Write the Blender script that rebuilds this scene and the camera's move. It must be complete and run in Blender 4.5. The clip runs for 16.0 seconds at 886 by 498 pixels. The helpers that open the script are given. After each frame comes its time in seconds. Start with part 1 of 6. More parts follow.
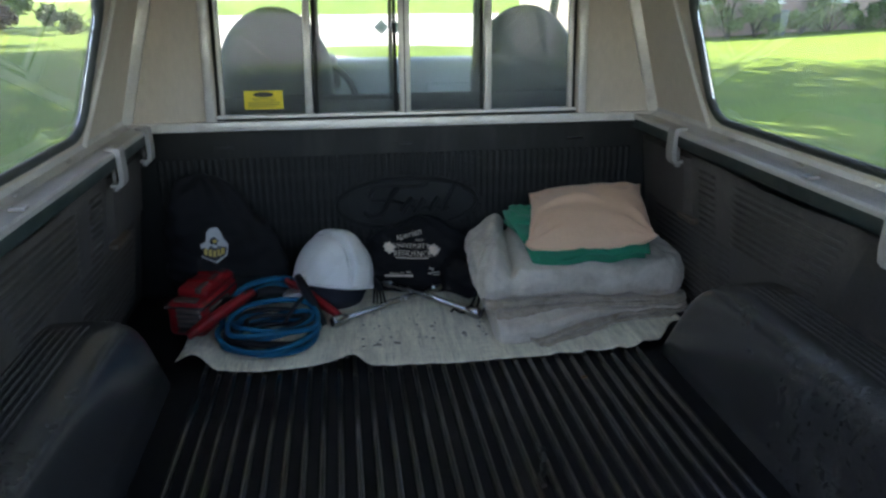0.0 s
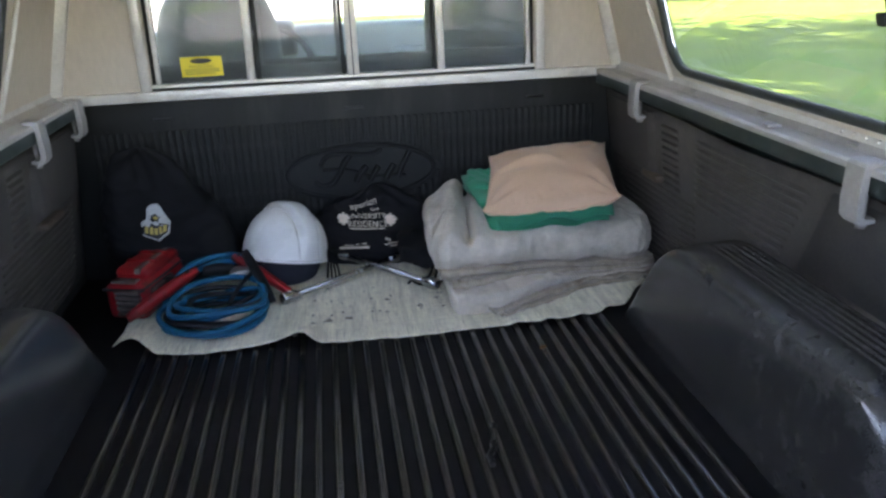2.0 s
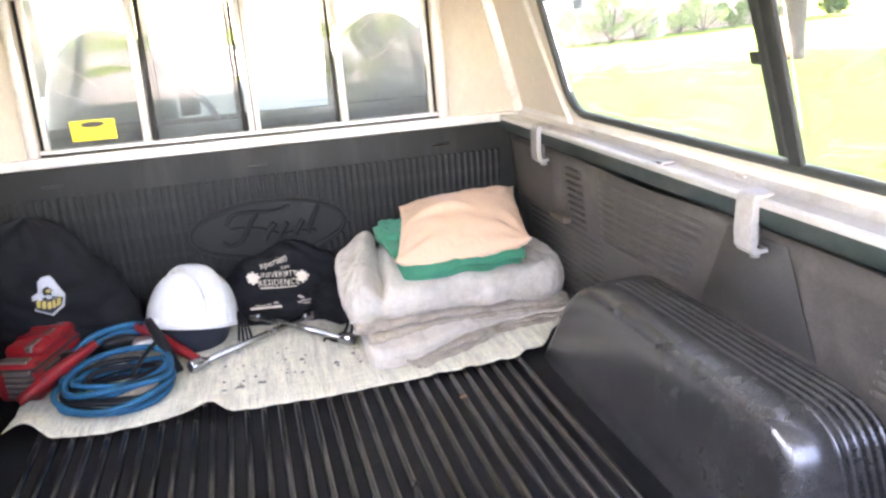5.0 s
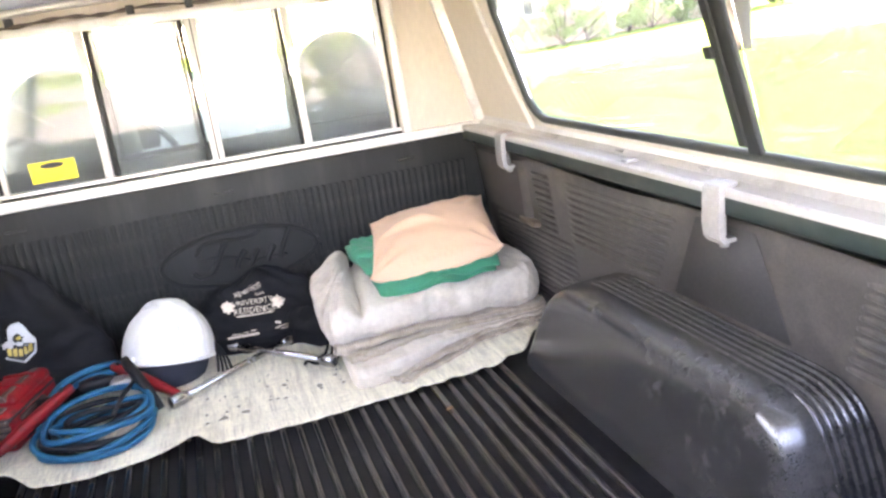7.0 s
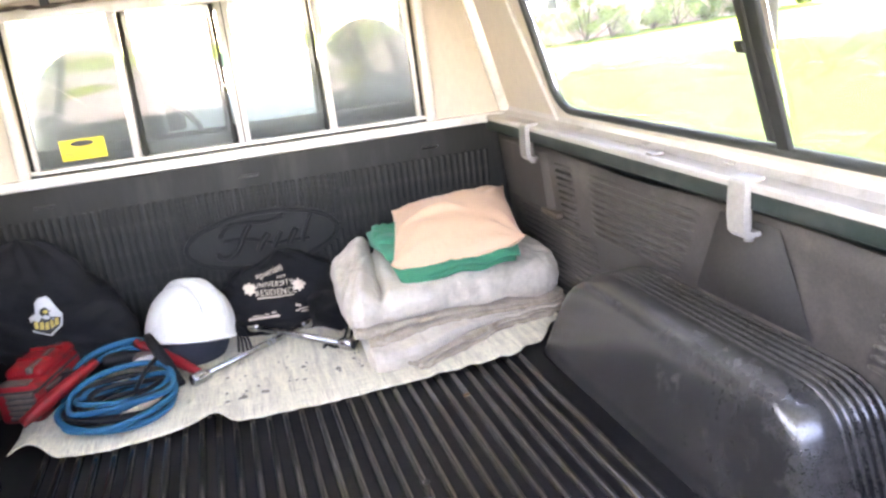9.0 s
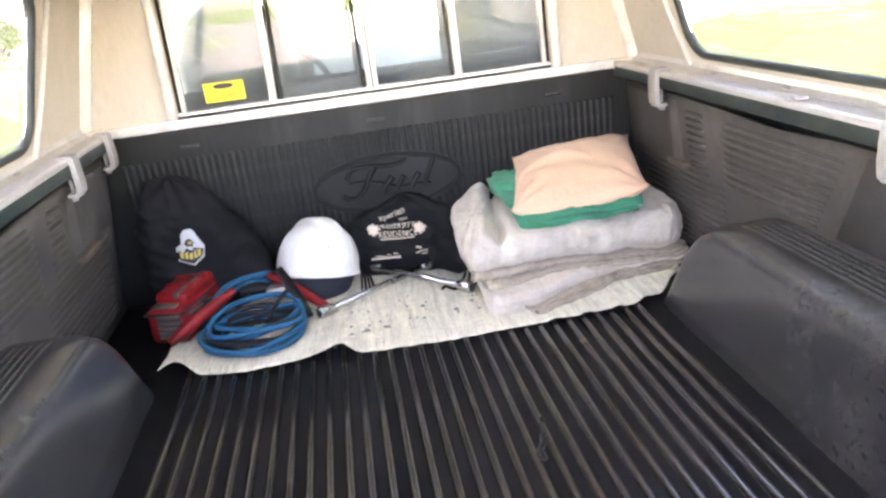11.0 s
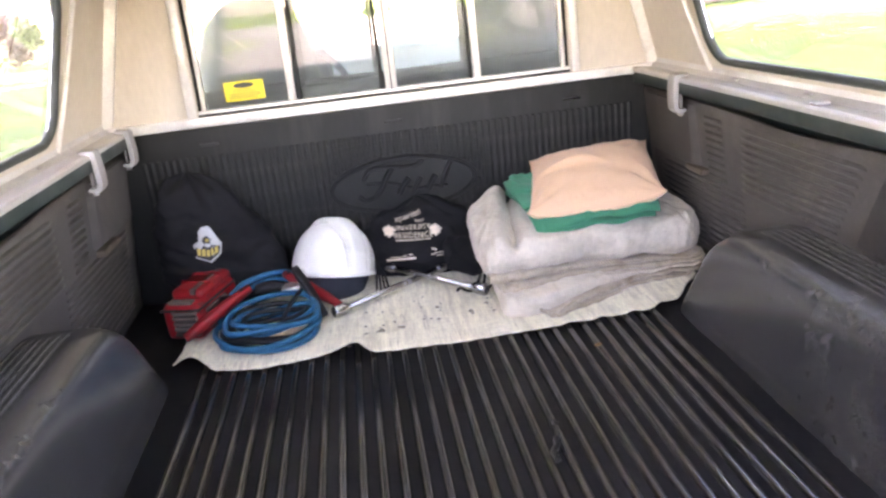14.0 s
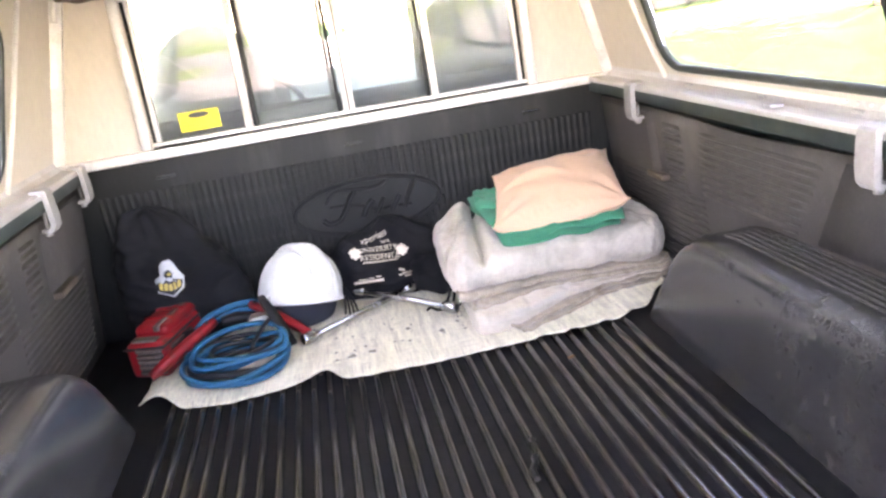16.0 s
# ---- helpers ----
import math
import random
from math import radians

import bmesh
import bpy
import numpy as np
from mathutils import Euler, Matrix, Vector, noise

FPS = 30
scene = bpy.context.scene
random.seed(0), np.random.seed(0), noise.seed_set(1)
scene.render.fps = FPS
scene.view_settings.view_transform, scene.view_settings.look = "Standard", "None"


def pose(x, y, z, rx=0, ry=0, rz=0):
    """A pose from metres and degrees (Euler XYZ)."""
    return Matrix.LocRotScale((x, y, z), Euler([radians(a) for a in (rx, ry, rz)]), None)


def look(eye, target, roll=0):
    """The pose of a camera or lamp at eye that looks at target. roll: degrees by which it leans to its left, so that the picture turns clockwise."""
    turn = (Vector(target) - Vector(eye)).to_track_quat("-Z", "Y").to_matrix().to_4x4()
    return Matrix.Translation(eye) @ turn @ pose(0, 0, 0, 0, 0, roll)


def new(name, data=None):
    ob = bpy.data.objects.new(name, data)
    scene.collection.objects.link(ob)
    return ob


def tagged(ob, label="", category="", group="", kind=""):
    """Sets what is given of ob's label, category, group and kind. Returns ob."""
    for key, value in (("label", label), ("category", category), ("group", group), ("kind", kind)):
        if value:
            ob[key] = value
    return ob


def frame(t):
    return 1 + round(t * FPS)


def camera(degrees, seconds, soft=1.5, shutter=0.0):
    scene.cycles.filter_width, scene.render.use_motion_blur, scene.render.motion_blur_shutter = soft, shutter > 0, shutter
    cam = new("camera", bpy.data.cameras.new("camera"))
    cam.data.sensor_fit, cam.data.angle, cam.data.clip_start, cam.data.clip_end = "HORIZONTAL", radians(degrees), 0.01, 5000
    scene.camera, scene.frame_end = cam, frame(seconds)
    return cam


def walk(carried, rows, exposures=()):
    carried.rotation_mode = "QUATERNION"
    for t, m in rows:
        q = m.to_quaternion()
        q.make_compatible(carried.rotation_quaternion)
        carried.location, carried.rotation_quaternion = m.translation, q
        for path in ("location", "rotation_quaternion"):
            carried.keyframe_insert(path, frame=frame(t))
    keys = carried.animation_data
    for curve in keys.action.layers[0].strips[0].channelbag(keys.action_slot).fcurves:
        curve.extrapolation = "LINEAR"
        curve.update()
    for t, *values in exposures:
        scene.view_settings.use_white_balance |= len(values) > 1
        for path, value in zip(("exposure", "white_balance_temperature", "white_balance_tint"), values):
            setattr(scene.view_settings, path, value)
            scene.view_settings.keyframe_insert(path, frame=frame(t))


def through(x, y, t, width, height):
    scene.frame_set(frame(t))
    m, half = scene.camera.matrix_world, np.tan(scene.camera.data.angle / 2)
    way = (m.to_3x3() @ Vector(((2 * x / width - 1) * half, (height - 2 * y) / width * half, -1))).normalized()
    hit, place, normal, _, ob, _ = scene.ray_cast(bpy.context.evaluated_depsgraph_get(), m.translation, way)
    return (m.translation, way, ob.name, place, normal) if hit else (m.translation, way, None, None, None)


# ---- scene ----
cam = camera(62.2, 16.0, soft=2.6)

# ---- camera and walk ----
PATH = [
    (0, (-0.186, -0.308, 0.91), (0.069, 1.566, 0.258), -0.3),
    (0.5, (-0.202, -0.287, 0.872), (0.082, 1.553, 0.143), -0.1),
    (1, (-0.148, -0.239, 0.871), (0.171, 1.587, 0.122), -1.1),
    (1.5, (-0.122, -0.206, 0.881), (0.316, 1.598, 0.136), -3.8),
    (2, (-0.063, -0.228, 0.864), (0.203, 1.617, 0.139), -2.2),
    (2.5, (-0.079, -0.241, 0.859), (0.245, 1.607, 0.166), -3.4),
    (3, (-0.064, -0.237, 0.844), (0.307, 1.619, 0.198), -1.7),
    (3.5, (-0.07, -0.231, 0.839), (0.441, 1.607, 0.238), -2.7),
    (3.7, (-0.026, -0.212, 0.851), (0.449, 1.631, 0.236), -2.5),
    (5.8, (-0.027, -0.207, 0.865), (0.511, 1.624, 0.266), -6.6),
    (6, (-0.027, -0.207, 0.867), (0.528, 1.626, 0.29), -8.3),
    (6.5, (-0.03, -0.204, 0.861), (0.546, 1.618, 0.273), -7.6),
    (7, (-0.035, -0.209, 0.865), (0.527, 1.618, 0.276), -7.6),
    (7.5, (-0.029, -0.208, 0.861), (0.532, 1.621, 0.279), -7.6),
    (8, (-0.047, -0.21, 0.854), (0.493, 1.618, 0.25), -6.0),
    (8.5, (-0.057, -0.215, 0.857), (0.469, 1.615, 0.247), -5.8),
    (9, (-0.055, -0.219, 0.858), (0.463, 1.616, 0.256), -6.2),
    (9.5, (-0.056, -0.222, 0.858), (0.416, 1.62, 0.237), -6.3),
    (10, (-0.064, -0.224, 0.856), (0.411, 1.618, 0.237), -6.0),
    (10.2, (-0.083, -0.232, 0.853), (0.297, 1.622, 0.209), -5.9),
    (12.3, (-0.093, -0.244, 0.825), (0.059, 1.626, 0.133), -7.6),
    (12.5, (-0.106, -0.244, 0.827), (0.064, 1.628, 0.143), -7.1),
    (13, (-0.088, -0.244, 0.824), (0.068, 1.631, 0.147), -7.1),
    (13.5, (-0.104, -0.245, 0.83), (0.086, 1.631, 0.164), -6.4),
    (14, (-0.098, -0.246, 0.828), (0.077, 1.633, 0.167), -6.4),
    (14.5, (-0.098, -0.247, 0.838), (0.08, 1.636, 0.188), -7.0),
    (15, (-0.073, -0.234, 0.849), (0.136, 1.668, 0.268), -10.1),
    (15.5, (-0.073, -0.222, 0.85), (0.163, 1.675, 0.26), -10.3),
    (16, (-0.084, -0.227, 0.833), (0.176, 1.652, 0.199), -8.9),
]
walk(cam, [(t, look(e, g, r)) for t, e, g, r in PATH],
     [(0.0, 2.55, 6700, 15), (0.5, 3.72, 6600, 13), (1.0, 4.05, 6700, 15), (1.5, 3.18, 7100, 20), (2.0, 3.32, 7100, 23), (2.5, 3.27, 7300, 27), (3.0, 3.8, 7800, 31), (3.3, 4.65, 8000, 32),
      (3.7, 4.97, 8100, 32), (6.0, 5.1, 8300, 32), (10.0, 5.1, 8300, 32), (12.5, 4.82, 8400, 34), (13.4, 4.82, 8400, 35), (14.5, 4.74, 8400, 37), (15.2, 5.18, 8400, 36), (16.0, 5.12, 8400, 36)])

# ---- world, sun ----
SUN_EL, SUN_AZ = radians(54), radians(-60)      # azimuth from +y towards +x
world = bpy.data.worlds.new("world")
scene.world = world
world.use_nodes = True
wn = world.node_tree
wn.nodes.clear()
w_out = wn.nodes.new("ShaderNodeOutputWorld")
w_bg = wn.nodes.new("ShaderNodeBackground")
w_sky = wn.nodes.new("ShaderNodeTexSky")
w_sky.sky_type = "NISHITA"
w_sky.sun_disc = False
w_sky.sun_elevation = SUN_EL
w_sky.sun_rotation = SUN_AZ
w_bg.inputs["Strength"].default_value = 0.15
wn.links.new(w_sky.outputs[0], w_bg.inputs["Color"])
wn.links.new(w_bg.outputs[0], w_out.inputs["Surface"])
sun = new("sun", bpy.data.lights.new("sun", "SUN"))
sun.data.energy = 4.0
sun.data.angle = radians(0.5)
sun.data.color = (1.0, 0.95, 0.86)
sun_dir = Vector((math.sin(SUN_AZ) * math.cos(SUN_EL), math.cos(SUN_AZ) * math.cos(SUN_EL), math.sin(SUN_EL)))
sun.matrix_world = look(sun_dir * 20, (0, 0, 0))


# ---- materials ----
def mat(name, base, rough=0.6, metal=0.0, var=0.15, scale=8.0, fine=120.0, bump=0.1, dist=0.002, tint=None, tint_amt=0.0,
        tint_scale=5.0, stretch=(1, 1, 1), spec=0.5, rough_var=0.1, per_object=0.0, sheen=0.0, subsurf=0.0):
    m = bpy.data.materials.new(name)
    m.use_nodes = True
    n, l = m.node_tree.nodes, m.node_tree.links
    p = n["Principled BSDF"]
    p.inputs["Metallic"].default_value = metal
    p.inputs["Specular IOR Level"].default_value = spec
    if sheen:
        p.inputs["Sheen Weight"].default_value = sheen
    co = n.new("ShaderNodeTexCoord")
    mp = n.new("ShaderNodeMapping")
    mp.inputs["Scale"].default_value = stretch
    l.new(co.outputs["Object"], mp.inputs["Vector"])
    big = n.new("ShaderNodeTexNoise")
    big.inputs["Scale"].default_value = scale
    big.inputs["Detail"].default_value = 5
    l.new(mp.outputs[0], big.inputs["Vector"])
    small = n.new("ShaderNodeTexNoise")
    small.inputs["Scale"].default_value = fine
    small.inputs["Detail"].default_value = 4
    l.new(mp.outputs[0], small.inputs["Vector"])
    mix = n.new("ShaderNodeMath")
    mix.operation = "ADD"
    l.new(big.outputs["Fac"], mix.inputs[0])
    l.new(small.outputs["Fac"], mix.inputs[1])
    mr = n.new("ShaderNodeMapRange")
    mr.inputs["From Min"].default_value, mr.inputs["From Max"].default_value = 0.6, 1.4
    mr.inputs["To Min"].default_value, mr.inputs["To Max"].default_value = 1 - var, 1 + var
    l.new(mix.outputs[0], mr.inputs["Value"])
    scale_col = n.new("ShaderNodeVectorMath")
    scale_col.operation = "SCALE"
    scale_col.inputs[0].default_value = base
    fac = mr.outputs[0]
    if per_object:
        oi = n.new("ShaderNodeObjectInfo")
        r2 = n.new("ShaderNodeMapRange")
        r2.inputs["To Min"].default_value, r2.inputs["To Max"].default_value = 1 - per_object, 1 + per_object
        l.new(oi.outputs["Random"], r2.inputs["Value"])
        mul = n.new("ShaderNodeMath")
        mul.operation = "MULTIPLY"
        l.new(fac, mul.inputs[0])
        l.new(r2.outputs[0], mul.inputs[1])
        fac = mul.outputs[0]
    l.new(fac, scale_col.inputs["Scale"])
    col = scale_col.outputs[0]
    if tint:
        tn = n.new("ShaderNodeTexNoise")
        tn.inputs["Scale"].default_value = tint_scale
        tn.inputs["Detail"].default_value = 6
        tn.inputs["Roughness"].default_value = 0.65
        l.new(mp.outputs[0], tn.inputs["Vector"])
        tr = n.new("ShaderNodeMapRange")
        tr.inputs["From Min"].default_value, tr.inputs["From Max"].default_value = 0.5, 0.72
        tr.inputs["To Max"].default_value = tint_amt
        l.new(tn.outputs["Fac"], tr.inputs["Value"])
        mc = n.new("ShaderNodeMix")
        mc.data_type = "RGBA"
        l.new(tr.outputs[0], mc.inputs["Factor"])
        l.new(col, mc.inputs[6])
        mc.inputs[7].default_value = (*tint, 1)
        col = mc.outputs[2]
    l.new(col, p.inputs["Base Color"])
    rr = n.new("ShaderNodeMapRange")
    rr.inputs["From Min"].default_value, rr.inputs["From Max"].default_value = 0.3, 0.7
    rr.inputs["To Min"].default_value, rr.inputs["To Max"].default_value = max(0.02, rough - rough_var), min(1, rough + rough_var)
    l.new(big.outputs["Fac"], rr.inputs["Value"])
    l.new(rr.outputs[0], p.inputs["Roughness"])
    if bump:
        bp = n.new("ShaderNodeBump")
        bp.inputs["Strength"].default_value = bump
        bp.inputs["Distance"].default_value = dist
        l.new(small.outputs["Fac"], bp.inputs["Height"])
        l.new(bp.outputs[0], p.inputs["Normal"])
    return m


def weave(m, pitch, strength, dist=0.001):
    """Adds a woven relief and thread colour to a cloth material."""
    n, l = m.node_tree.nodes, m.node_tree.links
    p = n["Principled BSDF"]
    co = n.new("ShaderNodeTexCoord")
    waves = []
    for axis in ("X", "Y"):
        w = n.new("ShaderNodeTexWave")
        w.bands_direction = axis
        w.inputs["Scale"].default_value = 0.314 / pitch
        w.inputs["Distortion"].default_value = 1.5
        w.inputs["Detail"].default_value = 2
        l.new(co.outputs["Object"], w.inputs["Vector"])
        waves.append(w)
    add = n.new("ShaderNodeMath")
    add.operation = "ADD"
    l.new(waves[0].outputs["Fac"], add.inputs[0])
    l.new(waves[1].outputs["Fac"], add.inputs[1])
    bp = n.new("ShaderNodeBump")
    bp.inputs["Strength"].default_value = strength
    bp.inputs["Distance"].default_value = dist
    l.new(add.outputs[0], bp.inputs["Height"])
    for link in list(p.inputs["Normal"].links):
        l.new(link.from_socket, bp.inputs["Normal"])
    l.new(bp.outputs[0], p.inputs["Normal"])
    return m


def threads(m, colour, amount):
    """Broken darker threads running both ways through a coarse cloth."""
    n, l = m.node_tree.nodes, m.node_tree.links
    p = n["Principled BSDF"]
    co = n.new("ShaderNodeTexCoord")
    total = None
    for stretch in ((210, 14, 1), (12, 190, 1)):
        mp = n.new("ShaderNodeMapping")
        mp.inputs["Scale"].default_value = stretch
        l.new(co.outputs["Object"], mp.inputs["Vector"])
        nz = n.new("ShaderNodeTexNoise")
        nz.inputs["Scale"].default_value = 1.0
        nz.inputs["Detail"].default_value = 2
        l.new(mp.outputs[0], nz.inputs["Vector"])
        mr = n.new("ShaderNodeMapRange")
        mr.inputs["From Min"].default_value, mr.inputs["From Max"].default_value = 0.56, 0.72
        mr.inputs["To Max"].default_value = amount
        l.new(nz.outputs["Fac"], mr.inputs["Value"])
        if total is None:
            total = mr.outputs[0]
        else:
            mx = n.new("ShaderNodeMath")
            mx.operation = "MAXIMUM"
            l.new(total, mx.inputs[0])
            l.new(mr.outputs[0], mx.inputs[1])
            total = mx.outputs[0]
    mc = n.new("ShaderNodeMix")
    mc.data_type = "RGBA"
    l.new(total, mc.inputs["Factor"])
    l.new(p.inputs["Base Color"].links[0].from_socket, mc.inputs[6])
    mc.inputs[7].default_value = (*colour, 1)
    l.new(mc.outputs[2], p.inputs["Base Color"])
    return m


def glass(name, colour, rough=0.0, dust=0.0, film_colour=(0.62, 0.68, 0.74, 1), ior=1.4):
    m = bpy.data.materials.new(name)
    m.use_nodes = True
    p = m.node_tree.nodes["Principled BSDF"]
    p.inputs["Base Color"].default_value = (*colour, 1)
    p.inputs["Roughness"].default_value = rough
    p.inputs["Transmission Weight"].default_value = 1.0
    p.inputs["IOR"].default_value = ior
    if dust:
        n, l = m.node_tree.nodes, m.node_tree.links
        co = n.new("ShaderNodeTexCoord")
        nz = n.new("ShaderNodeTexNoise")
        nz.inputs["Scale"].default_value = 5
        nz.inputs["Detail"].default_value = 6
        l.new(co.outputs["Object"], nz.inputs["Vector"])
        mr = n.new("ShaderNodeMapRange")
        mr.inputs["From Min"].default_value, mr.inputs["From Max"].default_value = 0.3, 0.7
        mr.inputs["To Min"].default_value, mr.inputs["To Max"].default_value = dust * 0.5, dust * 1.5
        l.new(nz.outputs["Fac"], mr.inputs["Value"])
        film = n.new("ShaderNodeBsdfTranslucent")
        film.inputs["Color"].default_value = film_colour
        mx = n.new("ShaderNodeMixShader")
        l.new(mr.outputs[0], mx.inputs[0])
        l.new(p.outputs[0], mx.inputs[1])
        l.new(film.outputs[0], mx.inputs[2])
        l.new(mx.outputs[0], n["Material Output"].inputs["Surface"])
    return m


def streak_film(name, colour, amount):
    """A thin, patchy, translucent pale film on glass."""
    m = bpy.data.materials.new(name)
    m.use_nodes = True
    n, l = m.node_tree.nodes, m.node_tree.links
    n.remove(n["Principled BSDF"])
    co = n.new("ShaderNodeTexCoord")
    nz = n.new("ShaderNodeTexNoise")
    nz.inputs["Scale"].default_value = 38
    nz.inputs["Detail"].default_value = 5
    l.new(co.outputs["Object"], nz.inputs["Vector"])
    mr = n.new("ShaderNodeMapRange")
    mr.inputs["From Min"].default_value, mr.inputs["From Max"].default_value = 0.36, 0.68
    mr.inputs["To Min"].default_value, mr.inputs["To Max"].default_value = 0.02, amount
    l.new(nz.outputs["Fac"], mr.inputs["Value"])
    clear = n.new("ShaderNodeBsdfTransparent")
    film = n.new("ShaderNodeBsdfTranslucent")
    film.inputs["Color"].default_value = colour
    mx = n.new("ShaderNodeMixShader")
    l.new(mr.outputs[0], mx.inputs[0])
    l.new(clear.outputs[0], mx.inputs[1])
    l.new(film.outputs[0], mx.inputs[2])
    l.new(mx.outputs[0], n["Material Output"].inputs["Surface"])
    return m


def fibreglass(name, colour, through):
    """White fibreglass that lets some daylight through."""
    m = mat(name, colour, 0.5, var=0.06, scale=3, fine=60, bump=0.1)
    n, l = m.node_tree.nodes, m.node_tree.links
    tr = n.new("ShaderNodeBsdfTranslucent")
    tr.inputs["Color"].default_value = (0.9, 0.88, 0.84, 1)
    mx = n.new("ShaderNodeMixShader")
    mx.inputs[0].default_value = through
    l.new(n["Principled BSDF"].outputs[0], mx.inputs[1])
    l.new(tr.outputs[0], mx.inputs[2])
    l.new(mx.outputs[0], n["Material Output"].inputs["Surface"])
    return m


ROOF_SHELL = fibreglass("white_fibreglass", (0.8, 0.79, 0.76), 0.15)
PLASTIC = mat("black_liner_plastic", (0.013, 0.0127, 0.0135), 0.34, var=0.25, scale=6, fine=260, bump=0.25, dist=0.0008,
              tint=(0.06, 0.055, 0.052), tint_amt=0.4, tint_scale=9, rough_var=0.12)
# Front wall: dust streaks, over a base darkened for its dimmer light.
WALL_PLASTIC = mat("shaded_dusty_liner_plastic", (0.0125, 0.013, 0.012), 0.6, var=0.3, scale=5, fine=200, bump=0.1, spec=0.3, dist=0.0008,
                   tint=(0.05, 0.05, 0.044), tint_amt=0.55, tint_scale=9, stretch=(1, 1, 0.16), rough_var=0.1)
# Same liner plastic: brown dust, plus a base lightened for the side walls' light.
SIDE_PLASTIC = mat("lit_brown_dusted_liner_plastic", (0.070, 0.062, 0.055), 0.55, var=0.3, scale=5, fine=200, bump=0.1, dist=0.0008, spec=0.35,
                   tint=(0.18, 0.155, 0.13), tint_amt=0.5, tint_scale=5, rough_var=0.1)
# Wedge colour darkened to read as the shade of a recessed pocket.
WEDGE_SHADE = mat("shaded_wedge_plastic", (0.04, 0.037, 0.034), 0.55, var=0.3, scale=8, fine=150, bump=0.1, tint=(0.09, 0.08, 0.07), tint_amt=0.4, tint_scale=9, spec=0.35)
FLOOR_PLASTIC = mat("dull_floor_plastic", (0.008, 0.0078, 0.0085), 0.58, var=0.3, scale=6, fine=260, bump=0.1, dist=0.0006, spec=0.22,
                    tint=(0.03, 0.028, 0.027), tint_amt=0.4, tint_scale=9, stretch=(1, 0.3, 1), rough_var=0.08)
ARCH_PLASTIC = mat("satin_arch_plastic", (0.039, 0.038, 0.037), 0.25, var=0.5, scale=9, fine=330, bump=0, rough_var=0.02, spec=1.0,
                   tint=(0.075, 0.072, 0.067), tint_amt=0.6, tint_scale=40)
RIB_PLASTIC = mat("worn_rib_plastic", (0.007, 0.0068, 0.0078), 0.13, var=0.3, scale=7, fine=240, bump=0.04, dist=0.0003, rough_var=0.05, spec=1.0,
                  tint=(0.02, 0.019, 0.019), tint_amt=0.3, tint_scale=12, stretch=(1, 0.25, 1), per_object=0.15)
RIB_PLASTIC.node_tree.nodes["Principled BSDF"].inputs["IOR"].default_value = 1.65
ARCH_PLASTIC.node_tree.nodes["Principled BSDF"].inputs["IOR"].default_value = 1.55
RUSTED = mat("rust_stained_plastic", (0.105, 0.076, 0.054), 0.65, var=0.4, scale=20, tint=(0.2, 0.13, 0.08), tint_amt=0.6, tint_scale=25)
# Near-black emblem colour stands in for shadowed grooves in the bulkhead.
EMBLEM_SHADE = mat("groove_shade_plastic", (0.007, 0.007, 0.0072), 0.55, var=0.25, scale=14, fine=200, bump=0.1, dist=0.0005, spec=0.3)
ALU = mat("weathered_aluminium", (0.74, 0.71, 0.66), 0.42, 0.35, var=0.15, scale=7, fine=160, bump=0.08, dist=0.001,
          tint=(0.33, 0.29, 0.24), tint_amt=0.5, tint_scale=9)
RAIL_ALU = mat("dull_aluminium_flange", (0.56, 0.535, 0.51), 0.38, 0.5, var=0.15, scale=5, fine=140, bump=0.1, dist=0.001,
               tint=(0.34, 0.3, 0.25), tint_amt=0.6, tint_scale=6)
PANEL = mat("beige_sheet_panel", (0.56, 0.49, 0.40), 0.5, var=0.1, scale=4, fine=90, bump=0.08, dist=0.001,
            tint=(0.42, 0.35, 0.26), tint_amt=0.45, tint_scale=4, stretch=(1, 1, 0.4))
GREEN_PAINT = mat("dark_green_truck_paint", (0.018, 0.031, 0.028), 0.45, var=0.2, scale=6, bump=0.03, tint=(0.075, 0.08, 0.068), tint_amt=0.6, tint_scale=5)
SEAL = mat("grey_green_rubber_seal", (0.03, 0.035, 0.03), 0.65, var=0.25, scale=10)
RUBBER = mat("black_rubber_seal", (0.014, 0.016, 0.015), 0.8, var=0.2, scale=10)
DUSTY = glass("dusty_window_glass", (0.96, 0.97, 0.96), dust=0.022, film_colour=(0.86, 0.86, 0.74, 1))
CLAMP = mat("cast_aluminium_clamp", (0.42, 0.4, 0.38), 0.5, 0.4, var=0.15, scale=20, bump=0.15, tint=(0.3, 0.26, 0.22), tint_amt=0.5, tint_scale=20)
# Sash colour lightened to imitate haze lying over a darker rail.
SASH_HAZED = mat("hazed_grey_sash", (0.13, 0.136, 0.14), 0.5, var=0.2, scale=10)
CHROME = mat("chrome_steel", (0.5, 0.5, 0.51), 0.2, 1.0, var=0.05, scale=30, bump=0.0, tint=(0.45, 0.42, 0.4), tint_amt=0.3, tint_scale=30)
LINEN = weave(threads(mat("off_white_woven_cloth", (0.8, 0.745, 0.575), 0.9, var=0.24, scale=60, fine=420, bump=0.3, dist=0.001, stretch=(1, 0.12, 1),
                  tint=(0.40, 0.35, 0.26), tint_amt=0.6, tint_scale=45, spec=0.1, sheen=0.2), (0.42, 0.37, 0.28), 0.75), 0.006, 0.35, 0.0012)
BLANKET = weave(mat("grey_quilted_cotton", (0.65, 0.57, 0.47), 0.95, var=0.12, scale=9, fine=90, bump=0.35, dist=0.003,
                    tint=(0.37, 0.30, 0.22), tint_amt=0.6, tint_scale=13, spec=0.1, sheen=0.3), 0.004, 0.25)
